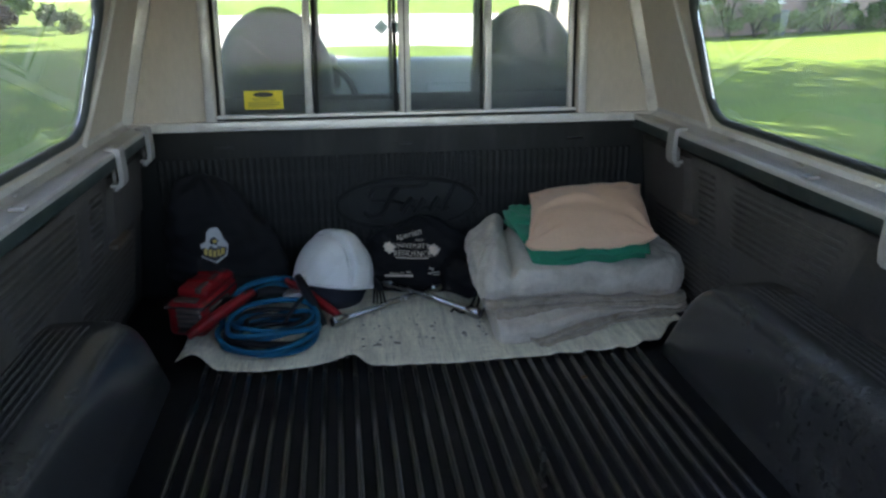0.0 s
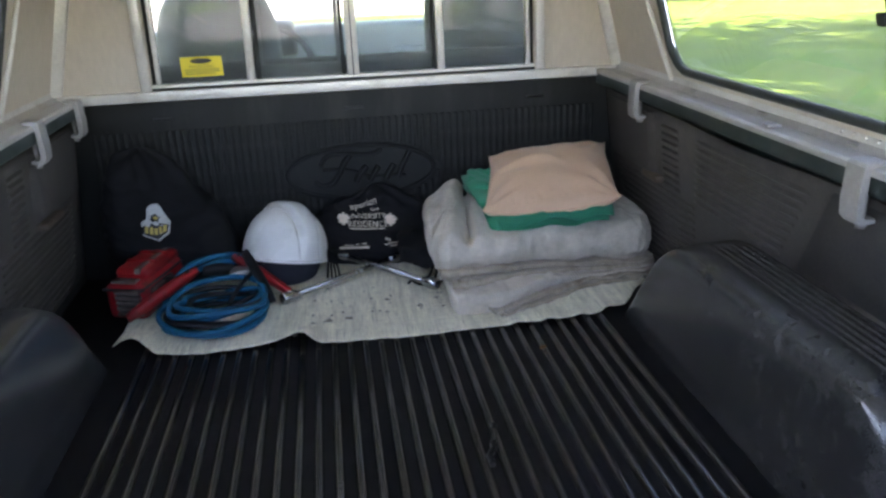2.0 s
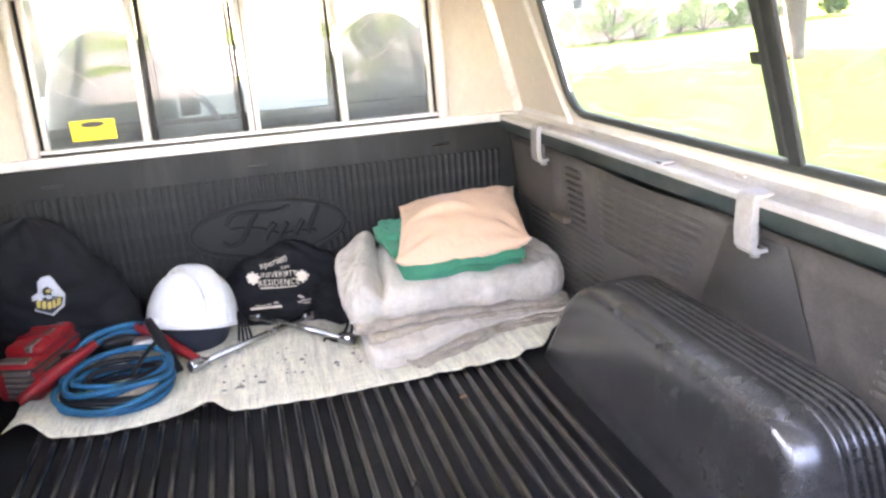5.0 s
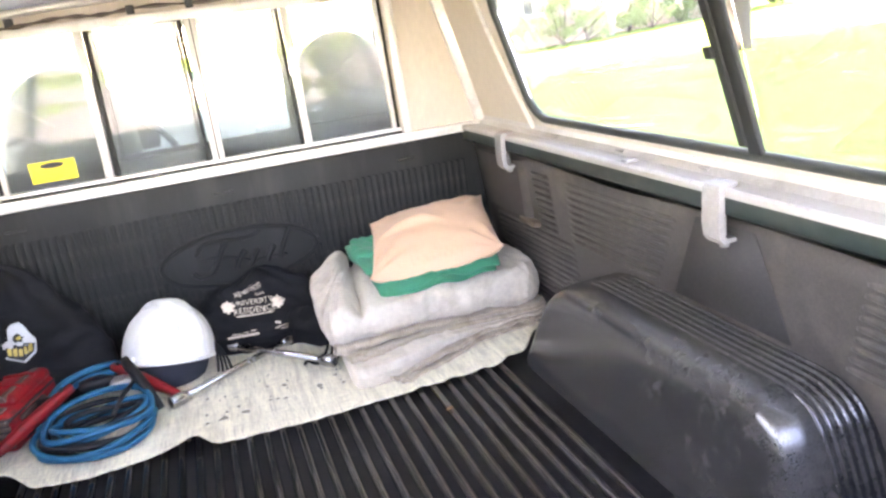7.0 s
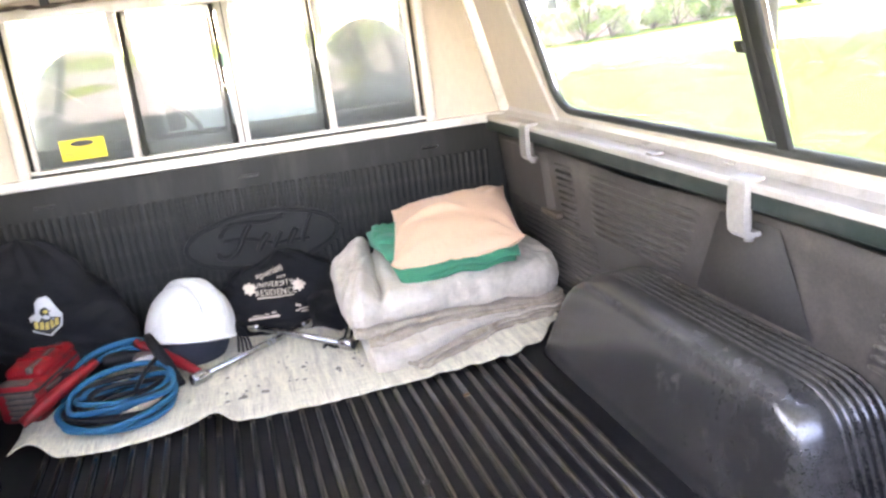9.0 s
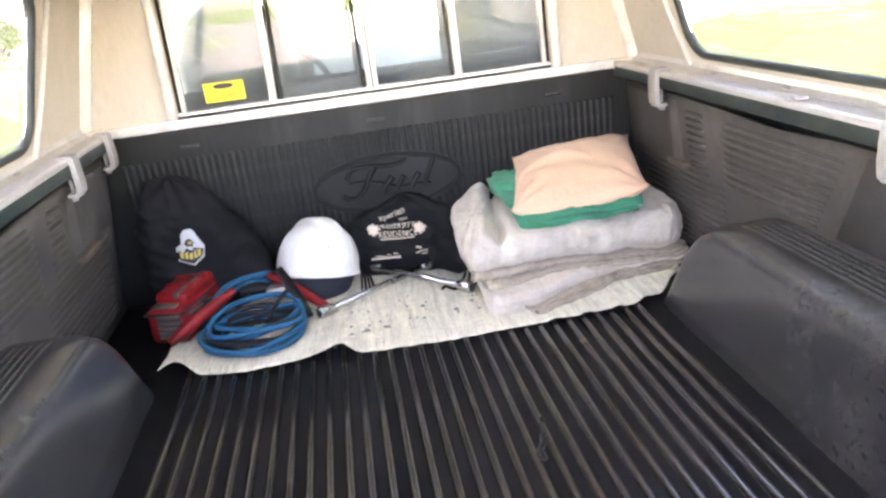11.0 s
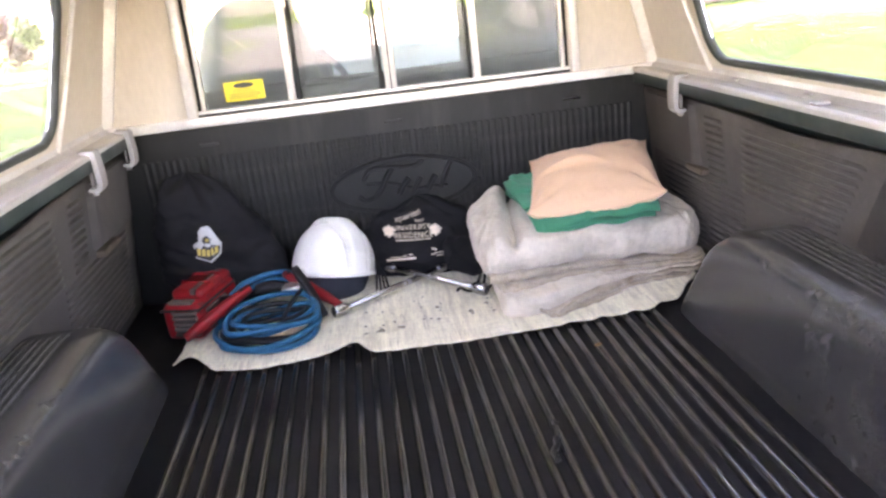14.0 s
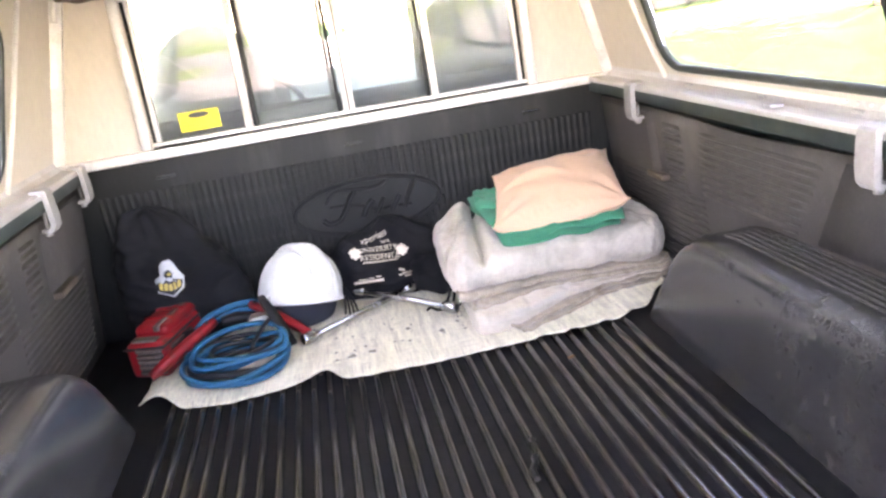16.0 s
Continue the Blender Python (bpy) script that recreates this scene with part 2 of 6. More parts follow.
# Soiled cotton; base also darkened for the shade in creases between blanket layers.
SOILED_SHADED = weave(mat("soiled_shaded_cotton", (0.45, 0.375, 0.285), 0.95, var=0.2, scale=14, fine=110, bump=0.35, dist=0.003,
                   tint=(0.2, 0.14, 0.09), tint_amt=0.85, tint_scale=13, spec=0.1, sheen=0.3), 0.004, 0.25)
PEACH = mat("peach_cotton", (0.79, 0.50, 0.33), 0.9, var=0.07, scale=7, fine=300, bump=0.3, dist=0.0008, tint=(0.64, 0.40, 0.26), tint_amt=0.3, tint_scale=9, spec=0.1, sheen=0.2)
GREEN_CLOTH = mat("green_knit_cotton", (0.024, 0.235, 0.135), 0.92, var=0.15, scale=12, fine=400, bump=0.3, dist=0.0006, spec=0.1, sheen=0.2)
BLACK_CLOTH = mat("black_nylon_cloth", (0.0095, 0.0093, 0.0104), 0.8, var=0.3, scale=12, fine=350, bump=0.3, dist=0.0008, spec=0.18)
HAT_WHITE = mat("white_hard_hat_plastic", (0.80, 0.785, 0.74), 0.3, var=0.03, scale=9, bump=0.03, tint=(0.6, 0.58, 0.54), tint_amt=0.2, tint_scale=14)
NAVY = mat("dark_navy_foam", (0.02, 0.024, 0.035), 0.8, var=0.2, scale=20)
RED = mat("worn_red_plastic", (0.28, 0.010, 0.014), 0.5, spec=0.3, var=0.3, scale=14, fine=200, bump=0.15, tint=(0.05, 0.028, 0.024), tint_amt=0.9, tint_scale=22)
GRIME = mat("grimy_brown_grille", (0.11, 0.085, 0.07), 0.7, var=0.3, scale=30)
BLUE = mat("blue_cable_rubber", (0.002, 0.115, 0.215), 0.5, spec=0.22, var=0.2, scale=20, bump=0.05, tint=(0.02, 0.06, 0.1), tint_amt=0.5, tint_scale=18)
BLACK = mat("black_cable_rubber", (0.012, 0.012, 0.013), 0.5, spec=0.25, var=0.25, scale=20, bump=0.05)
STEEL = mat("dull_steel", (0.4, 0.38, 0.36), 0.45, 0.8, var=0.2, scale=30)
YELLOW = mat("yellow_label", (0.75, 0.6, 0.03), 0.5, var=0.05, scale=20, bump=0)
INK = mat("black_ink", (0.02, 0.02, 0.02), 0.6, var=0.1, bump=0)
GOLD = mat("gold_print", (0.55, 0.4, 0.1), 0.6, var=0.1, scale=40, bump=0)
WHITE_PRINT = mat("white_print", (0.5, 0.5, 0.49), 0.6, var=0.08, scale=40, bump=0)
CREAM_PRINT = mat("cream_print", (0.72, 0.6, 0.47), 0.7, var=0.12, scale=60, bump=0)
SEAT = mat("grey_seat_vinyl", (0.045, 0.056, 0.066), 0.5, var=0.2, scale=8, fine=200, bump=0.2)
TAG = mat("green_tag_card", (0.2, 0.36, 0.3), 0.7, var=0.1, scale=20, bump=0)
# Pale base stands in for sun through the windscreen on the dashboard.
DASH = mat("sunlit_dashboard_vinyl", (0.42, 0.47, 0.48), 0.5, var=0.2, scale=6, fine=200, bump=0.1)
CAB_DARK = mat("dark_cab_trim", (0.03, 0.032, 0.035), 0.55, var=0.2, scale=6, bump=0.1)
GRASS = mat("lawn_grass", (0.115, 0.182, 0.028), 0.9, var=0.4, scale=0.5, fine=22, bump=0.6, dist=0.03, tint=(0.15, 0.19, 0.045), tint_amt=0.7, tint_scale=0.6, spec=0.1)
CONCRETE = mat("pale_concrete", (0.5, 0.48, 0.44), 0.85, var=0.12, scale=1.2, fine=60, bump=0.2, tint=(0.36, 0.34, 0.3), tint_amt=0.4, tint_scale=0.6)
# Asphalt kept pale to bounce more light in from the rear.
ASPHALT = mat("pale_bounce_asphalt", (0.25, 0.245, 0.235), 0.9, var=0.2, scale=0.8, fine=60, bump=0.2)
BRICK = mat("pink_brick", (0.4, 0.27, 0.23), 0.85, var=0.15, scale=2, fine=40, bump=0.2, per_object=0.15)
MORTAR = mat("mortar", (0.45, 0.4, 0.35), 0.9, var=0.15, scale=5, fine=60)
ROOFING = mat("grey_roof_shingle", (0.12, 0.11, 0.1), 0.9, var=0.25, scale=6, fine=30)
WHITE_PAINT = mat("white_house_paint", (0.78, 0.77, 0.74), 0.5, var=0.05, scale=5)
BIN_GREY = mat("grey_bin_plastic", (0.16, 0.17, 0.17), 0.5, var=0.15, scale=4, bump=0.05)
LEAF = mat("green_leaves", (0.075, 0.125, 0.03), 0.6, var=0.4, scale=2, fine=12, bump=0)
PALE_LEAF = mat("pale_green_leaves", (0.24, 0.30, 0.12), 0.6, var=0.4, scale=2, fine=12, bump=0)
PINK_LEAF = mat("dark_pink_blossom", (0.16, 0.085, 0.09), 0.7, var=0.4, scale=2, fine=12, bump=0)
BARK = mat("grey_brown_bark", (0.07, 0.055, 0.042), 0.9, var=0.3, scale=6, fine=40, bump=0.5, dist=0.01)
GLASS = glass("clear_glass", (0.9, 0.93, 0.88), dust=0.015)
TINTED = glass("green_tinted_glass", (0.93, 0.97, 0.95), dust=0.19, film_colour=(0.74, 0.79, 0.74, 1), ior=1.42)
STREAK_FILM = streak_film("pale_streak_film", (0.8, 0.78, 0.7, 1), 0.32)
CAB_GLASS = glass("cab_glass", (0.92, 0.97, 0.95), ior=1.25)
DARK_GLASS = mat("house_window_glass", (0.05, 0.06, 0.07), 0.1, var=0.1, bump=0)


# ---- mesh helpers ----
origin = {}


def thing(name, at, label, category, group="", kind=""):
    ob = new(name)
    ob.empty_display_size = 0.05
    ob.location = at
    origin[ob.name] = Vector(at)
    return tagged(ob, label, category, group, kind)


def part(name, bm, material, parent=None, label="", smooth=True, recalc=True):
    """Links a bmesh, given in world places, as one mesh object under parent."""
    me = bpy.data.meshes.new(name)
    if recalc:
        bmesh.ops.recalc_face_normals(bm, faces=bm.faces)
    bm.to_mesh(me)
    bm.free()
    me.materials.append(material)
    for f in me.polygons:
        f.use_smooth = smooth
    ob = new(name, me)
    base = origin[parent.name] if parent else Vector((0, 0, 0))
    me.transform(Matrix.Translation(-base))
    origin[ob.name] = base
    if parent:
        ob.parent = parent
    if label:
        ob["label"] = label
    return ob


def structure(name, bm, material, label, category, smooth=True):
    return tagged(part(name, bm, material, None, "", smooth), label, category, "", "structure")


def add_box(bm, x0, x1, y0, y1, z0, z1, bevel=0.0, seg=2, m=None):
    vs = [bm.verts.new((x, y, z)) for x in (x0, x1) for y in (y0, y1) for z in (z0, z1)]
    fs = []
    for q in ((0, 1, 3, 2), (4, 6, 7, 5), (0, 4, 5, 1), (2, 3, 7, 6), (0, 2, 6, 4), (1, 5, 7, 3)):
        fs.append(bm.faces.new([vs[i] for i in q]))
    if bevel:
        es = list({e for f in fs for e in f.edges})
        out = bmesh.ops.bevel(bm, geom=es, offset=bevel, segments=seg, profile=0.5, affect="EDGES")
        vs = list({v for f in out["faces"] for v in f.verts} | {v for v in vs if v.is_valid})
    if m is not None:
        for v in vs:
            v.co = m @ v.co
    return vs


def box(x0, x1, y0, y1, z0, z1, bevel=0.0, seg=2, m=None):
    bm = bmesh.new()
    add_box(bm, x0, x1, y0, y1, z0, z1, bevel, seg, m)
    return bm


def hexa(bottom, top, bevel=0.0, seg=3):
    """A solid from four bottom and four top corners, in the same turn."""
    bm = bmesh.new()
    b = [bm.verts.new(p) for p in bottom]
    t = [bm.verts.new(p) for p in top]
    bm.faces.new(b[::-1])
    bm.faces.new(t)
    for i in range(4):
        j = (i + 1) % 4
        bm.faces.new((b[i], b[j], t[j], t[i]))
    if bevel:
        bmesh.ops.bevel(bm, geom=list(bm.edges), offset=bevel, segments=seg, profile=0.5, affect="EDGES")
    return bm


def add_tube(bm, pts, r, seg=8, closed=False, caps=True):
    pts = [Vector(p) for p in pts]
    n = len(pts)
    rs = r if isinstance(r, (list, tuple)) else [r] * n
    rings, side = [], None
    for i, p in enumerate(pts):
        a = pts[(i - 1) % n] if (closed or i) else p
        b = pts[(i + 1) % n] if (closed or i < n - 1) else p
        d = (b - a).normalized()
        if side is None:
            side = d.orthogonal().normalized()
        side = (side - d * side.dot(d)).normalized()
        up = d.cross(side)
        rings.append([bm.verts.new(p + rs[i] * (math.cos(6.28319 * k / seg) * side + math.sin(6.28319 * k / seg) * up)) for k in range(seg)])
    for i in range(n if closed else n - 1):
        A, B = rings[i], rings[(i + 1) % n]
        for k in range(seg):
            bm.faces.new((A[k], A[(k + 1) % seg], B[(k + 1) % seg], B[k]))
    if caps and not closed:
        bm.faces.new(rings[0][::-1])
        bm.faces.new(rings[-1])
    return bm


def tube(pts, r, seg=8, closed=False):
    return add_tube(bmesh.new(), pts, r, seg, closed)


def surf(fn, nu, nv, wrap_u=False, wrap_v=False):
    """A grid of fn(u, v), u and v from 0 to 1."""
    bm = bmesh.new()
    rows = []
    for i in range(nu if wrap_u else nu + 1):
        rows.append([bm.verts.new(fn(i / nu, j / nv)) for j in range(nv if wrap_v else nv + 1)])
    for i in range(nu):
        for j in range(nv):
            a, b = rows[i], rows[(i + 1) % len(rows)]
            k = (j + 1) % len(a)
            bm.faces.new((a[j], b[j], b[k], a[k]))
    bmesh.ops.remove_doubles(bm, verts=bm.verts, dist=1e-5)
    return bm


def sheet(fn, nu, nv, thick):
    """A grid of fn(u, v) given a thickness."""
    bm = surf(fn, nu, nv)
    bmesh.ops.recalc_face_normals(bm, faces=bm.faces)
    bmesh.ops.solidify(bm, geom=list(bm.faces), thickness=thick)
    return bm


def spline(pts, n, closed=False):
    """Points along a smooth curve through pts."""
    P = [Vector(p) for p in pts]
    k = len(P)
    out = []
    for i in range(k if closed else k - 1):
        p0, p1, p2, p3 = (P[(i + d) % k] if closed else P[min(max(i + d, 0), k - 1)] for d in (-1, 0, 1, 2))
        for s in range(n):
            t = s / n
            out.append(0.5 * (2 * p1 + (p2 - p0) * t + (2 * p0 - 5 * p1 + 4 * p2 - p3) * t * t + (3 * p1 - p0 - 3 * p2 + p3) * t ** 3))
    if not closed:
        out.append(P[-1])
    return out


def lerp(a, b, t):
    return a + (b - a) * t


def sgp(x, e):
    return math.copysign(abs(x) ** e, x)


def slab(corners, thick, e=0.35, nu=40, nv=14, rough=0.004, rs=14.0, seed=0.0, rise=0.0):
    """A soft folded slab over four corner points (fl, fr, br, bl, at mid height)."""
    c = [Vector(p) for p in corners]

    def fn(u, v):
        a, b = 2 * math.pi * u, math.pi * (v - 0.5)
        x = sgp(math.cos(b), e * 1.6) * sgp(math.cos(a), e)
        y = sgp(math.cos(b), e * 1.6) * sgp(math.sin(a), e)
        z = sgp(math.sin(b), 0.7)
        s, t = (x + 1) / 2, (y + 1) / 2
        p = c[0].lerp(c[1], s).lerp(c[3].lerp(c[2], s), t)
        p.z += z * thick / 2 + rise * (1 - x * x) * (1 - y * y) * (z > 0)
        q = p * rs + Vector((seed, seed * 2, 0))
        return p + rough * Vector((noise.noise(q), noise.noise(q + Vector((9, 0, 0))), 1.3 * noise.noise(q * 0.6 + Vector((0, 9, 0)))))
    return surf(fn, nu, nv, wrap_u=True)


def text_mesh(body, size, spacing=1.0):
    """Flat letters in the x-y plane as a bmesh, centred on x."""
    cu = bpy.data.curves.new("letters", "FONT")
    cu.body = body
    cu.size = size
    cu.align_x = "CENTER"
    cu.space_character = spacing
    cu.resolution_u = 2
    ob = bpy.data.objects.new("letters", cu)
    scene.collection.objects.link(ob)
    bpy.context.view_layer.update()
    me = bpy.data.meshes.new_from_object(ob.evaluated_get(bpy.context.evaluated_depsgraph_get()))
    bm = bmesh.new()
    bm.from_mesh(me)
    bpy.data.objects.remove(ob)
    bpy.data.curves.remove(cu)
    bpy.data.meshes.remove(me)
    return bm


YF = 2.0            # inner face of the bed's front wall
Y0 = -0.05          # rear end of the bed
GROUND = -0.80


def wall_x(z):
    return 0.79 + 0.06 * (0.5 - z) / 0.5


def cap_x(z):
    return 0.835 - 0.27 * (z - 0.55)


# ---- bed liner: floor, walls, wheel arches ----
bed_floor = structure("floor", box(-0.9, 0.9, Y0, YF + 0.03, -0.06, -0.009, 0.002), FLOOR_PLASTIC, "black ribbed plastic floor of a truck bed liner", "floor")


def rib_mesh(w_low, w_top, h, length, soft=False):
    """A moulded rib with rounded shoulders, from 0 to length along y, rising along z."""
    bm = bmesh.new()
    crest = [(0.5 * w_top * math.sin(a), h * (0.55 + 0.45 * math.cos(a * 0.95))) for a in [radians(-80 + 20 * k) for k in range(9)]]
    prof = [(-w_low / 2, 0)] + crest + [(w_low / 2, 0)]
    cuts = [0, 0.008, 0.02] + [0.1 * k for k in range(1, 10)] + [0.98, 0.992, 1]
    ramp = {0: 0.04, 1: 0.6, len(cuts) - 2: 0.6, len(cuts) - 1: 0.04}
    if soft:            # ends that fade into the wall
        cuts = [0, 0.02, 0.05, 0.09, 0.14, 0.2, 0.35, 0.5, 0.65, 0.8, 0.86, 0.91, 0.95, 0.98, 1]
        ramp = {0: 0.03, 1: 0.2, 2: 0.5, 3: 0.8, 4: 0.95, 10: 0.95, 11: 0.8, 12: 0.5, 13: 0.2, 14: 0.03}
    steps = len(cuts) - 1
    rings = []
    for i in range(steps + 1):
        y = length * cuts[i]
        f = ramp.get(i, 1.0)
        rings.append([bm.verts.new((x, y, z * f)) for x, z in prof])
    for i in range(steps):
        for k in range(len(prof) - 1):
            bm.faces.new((rings[i][k], rings[i][k + 1], rings[i + 1][k + 1], rings[i + 1][k]))
    bm.faces.new(rings[0])
    bm.faces.new(rings[-1])
    return bm


def mesh_of(name, bm, material, smooth=True):
    me = bpy.data.meshes.new(name)
    bmesh.ops.recalc_face_normals(bm, faces=bm.faces)
    bm.to_mesh(me)
    bm.free()
    me.materials.append(material)
    for f in me.polygons:
        f.use_smooth = smooth
    return me


def place(name, me, parent, m):
    ob = new(name, me)
    ob.parent = parent
    ob.matrix_basis = m
    return ob


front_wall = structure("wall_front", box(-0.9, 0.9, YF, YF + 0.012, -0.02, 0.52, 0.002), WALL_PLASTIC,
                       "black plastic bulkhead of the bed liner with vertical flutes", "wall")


def side_wall(s):
    def fn(u, v):
        y, z = lerp(Y0, YF, u), lerp(-0.02, 1.0, v)
        top = 0.480 - 0.013 * math.exp(-((y - 1.2) / 0.2) ** 2) - 0.014 * math.exp(-((y - 0.3) / 0.25) ** 2)
        z = lerp(-0.02, top, v)
        return (s * (wall_x(z) + 0.011), y, z)
    return sheet(fn, 60, 10, 0.008)


# Unseen tailgate, added closed to dim the floor and low window reflections.
structure("wall_tailgate", box(-0.86, 0.86, Y0 - 0.045, Y0 - 0.005, -0.3, 0.505, 0.012, 3), PLASTIC, "unseen closed tailgate with a black plastic liner, added to cut rear light", "tailgate")
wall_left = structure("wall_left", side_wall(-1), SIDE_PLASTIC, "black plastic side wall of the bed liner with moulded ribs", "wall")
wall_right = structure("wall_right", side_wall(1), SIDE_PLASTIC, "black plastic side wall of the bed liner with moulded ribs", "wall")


ARCH = [  # height, inner face, front end and rear end of the arch at that height
    (-0.02, 0.640, 1.442, 0.440), (0.03, 0.644, 1.414, 0.456), (0.08, 0.649, 1.386, 0.474), (0.125, 0.6535, 1.360, 0.490), (0.165, 0.6575, 1.336, 0.505),
    (0.190, 0.660, 1.314, 0.515), (0.208, 0.662, 1.294, 0.523), (0.222, 0.6645, 1.2755, 0.530), (0.232, 0.667, 1.260, 0.537), (0.241, 0.670, 1.247, 0.545),
    (0.247, 0.6745, 1.236, 0.552), (0.2505, 0.680, 1.227, 0.558), (0.2540, 0.688, 1.215, 0.566), (0.2578, 0.698, 1.200, 0.576), (0.2613, 0.708, 1.182, 0.588), (0.2638, 0.717, 1.165, 0.600), (0.2650, 0.7255, 1.148, 0.615)]


def wheel_arch(s, name):
    bm = bmesh.new()
    rings = []
    for z, x, front, rear in ARCH:
        r = 0.055
        ring = [(0.9, front)] + [(x + r - r * math.sin(a), front - r + r * math.cos(a)) for a in [radians(9 * k) for k in range(11)]]
        ring += [(x, lerp(front - r, rear + r, k / 8)) for k in range(1, 8)]
        ring += [(x + r - r * math.cos(a), rear + r - r * math.sin(a)) for a in [radians(9 * k) for k in range(11)]] + [(0.9, rear)]
        rings.append([bm.verts.new((s * px, py, z)) for px, py in ring])
    for lo, hi in zip(rings, rings[1:]):
        for i in range(len(lo) - 1):
            bm.faces.new((lo[i], lo[i + 1], hi[i + 1], hi[i]))
    bm.faces.new(rings[-1])
    bm.faces.new([r[0] for r in rings] + [r[-1] for r in rings[::-1]])
    ob = structure(name, bm, ARCH_PLASTIC, "smooth black plastic wheel arch moulded into the bed liner", "wheel arch")
    for k in range(6):
        x = s * (0.7325 + 0.0165 * k)
        pts = [(x, rear - 0.001, z + 0.0005) for z, _, _, rear in ARCH[1:-2]] + [(x, y, 0.2648) for y in (0.635, 0.8, 0.95, 1.10)] + [(x, front - 0.02, z) for z, _, front, _ in ARCH[-3:-5:-1]]
        part("groove_rib", tube(spline(pts, 4), 0.0042, 8), ARCH_PLASTIC, ob)
    return ob


wheel_arch(-1, "wheel_arch_left")
wheel_arch(1, "wheel_arch_right")

# ---- bed rails ----
for s, side in ((-1, "left"), (1, "right")):
    structure("bed_side_" + side, box(min(s * 0.872, s * 0.90), max(s * 0.872, s * 0.90), Y0, YF + 0.05, -0.3, 0.54), GREEN_PAINT, "dark green steel side of the truck bed", "bed side", smooth=False)
    bm = bmesh.new()
    add_box(bm, min(s * 0.76, s * 0.871), max(s * 0.76, s * 0.86), Y0, YF + 0.03, 0.498, 0.536, 0.006, 3)
    structure("bed_rail_" + side, bm, GREEN_PAINT, "dark green painted steel bed rail", "rail")
    prof = [(0.756, 0.531), (0.757, 0.541), (0.762, 0.545), (0.79, 0.543), (0.815, 0.541), (0.828, 0.553), (0.832, 0.572), (0.86, 0.572), (0.86, 0.531)]

    def flange(u, v, s=s, prof=prof):
        i = min(int(round(v * (len(prof)))), len(prof)) % len(prof)
        return (s * prof[i][0], lerp(Y0, YF - 0.004, u), prof[i][1])
    structure("rail_trim_" + side, surf(flange, 24, len(prof)), RAIL_ALU, "dull aluminium flange of the truck cap on the rail", "trim", smooth=False)

# ---- cap: front panel with sliding window ----
HALF, ZB, ZT = 0.575, 0.552, 0.975       # outer half width, sill and head of the window frame


def flat_prism(outline, y0, y1, hole=None):
    """A plate in the x-z plane, with an opening."""
    bm = bmesh.new()

    def ring(pts, y):
        return [bm.verts.new((x, y, z)) for x, z in pts]
    o0, o1 = ring(outline, y0), ring(outline, y1)
    n = len(outline)
    for i in range(n):
        bm.faces.new((o0[i], o0[(i + 1) % n], o1[(i + 1) % n], o1[i]))
    if hole:
        h0, h1 = ring(hole, y0), ring(hole, y1)
        for i in range(n):
            j = (i + 1) % n
            bm.faces.new((h0[i], h1[i], h1[j], h0[j]))
            bm.faces.new((o0[i], h0[i], h0[j], o0[j]))
            bm.faces.new((o1[i], o1[j], h1[j], h1[i]))
    else:
        bm.faces.new(o0[::-1])
        bm.faces.new(o1)
    return bm


outer = [(-cap_x(0.54), 0.54), (cap_x(0.54), 0.54), (cap_x(1.03), 1.03), (-cap_x(1.03), 1.03)]
hole = [(-HALF + 0.012, ZB), (HALF - 0.012, ZB), (HALF - 0.022, ZT), (-HALF + 0.022, ZT)]
cap_front = structure("wall_cap_front", flat_prism(outer, YF + 0.004, YF + 0.03, hole), PANEL,
                      "weathered beige sheet front panel of the truck cap", "wall", smooth=False)
part("sill_trim", box(-0.822, 0.822, YF - 0.014, YF + 0.006, 0.523, 0.551, 0.003), ALU, cap_front, "aluminium sill strip")
for s in (-1, 1):
    part("corner_strip", hexa([(s * 0.808, YF - 0.012, 0.553), (s * 0.857, YF - 0.03, 0.548), (s * 0.857, YF + 0.004, 0.548), (s * 0.808, YF + 0.004, 0.553)],
                              [(s * (cap_x(1.02) - 0.03), YF - 0.012, 1.02), (s * (cap_x(1.02) + 0.014), YF - 0.03, 1.02), (s * (cap_x(1.02) + 0.014), YF + 0.004, 1.02), (s * (cap_x(1.02) - 0.03), YF + 0.004, 1.02)], 0.002, 1), ALU, cap_front, "aluminium corner strip")

win = thing("window_1", (0, YF, ZB), "aluminium framed sliding window of the truck cap", "window", "", "structure")


def leaning_bar(x0, x1, z0, z1, y0, y1, w, bev=0.002):
    return hexa([(x0 - w / 2, y0, z0), (x0 + w / 2, y0, z0), (x0 + w / 2, y1, z0), (x0 - w / 2, y1, z0)],
                [(x1 - w / 2, y0, z1), (x1 + w / 2, y0, z1), (x1 + w / 2, y1, z1), (x1 - w / 2, y1, z1)], bev, 1)


for s in (-1, 1):
    part("outer_stile", leaning_bar(s * (HALF + 0.004), s * (HALF - 0.006), 0.5515, 0.985, YF - 0.014, YF + 0.03, 0.026), ALU, win)
    part("inner_stile", leaning_bar(s * (HALF - 0.030), s * (HALF - 0.040), 0.562, 0.968, YF + 0.004, YF + 0.034, 0.012), ALU, win)
    part("stile_channel", leaning_bar(s * (HALF - 0.018), s * (HALF - 0.028), 0.556, 0.97, YF + 0.014, YF + 0.03, 0.02), RUBBER, win)
part("bottom_track", box(-HALF + 0.012, HALF - 0.012, YF - 0.002, YF + 0.034, 0.553, 0.568, 0.002), ALU, win)
part("track_channel", box(-HALF + 0.014, HALF - 0.014, YF - 0.005, YF - 0.001, 0.5525, 0.559, 0.0), RUBBER, win)
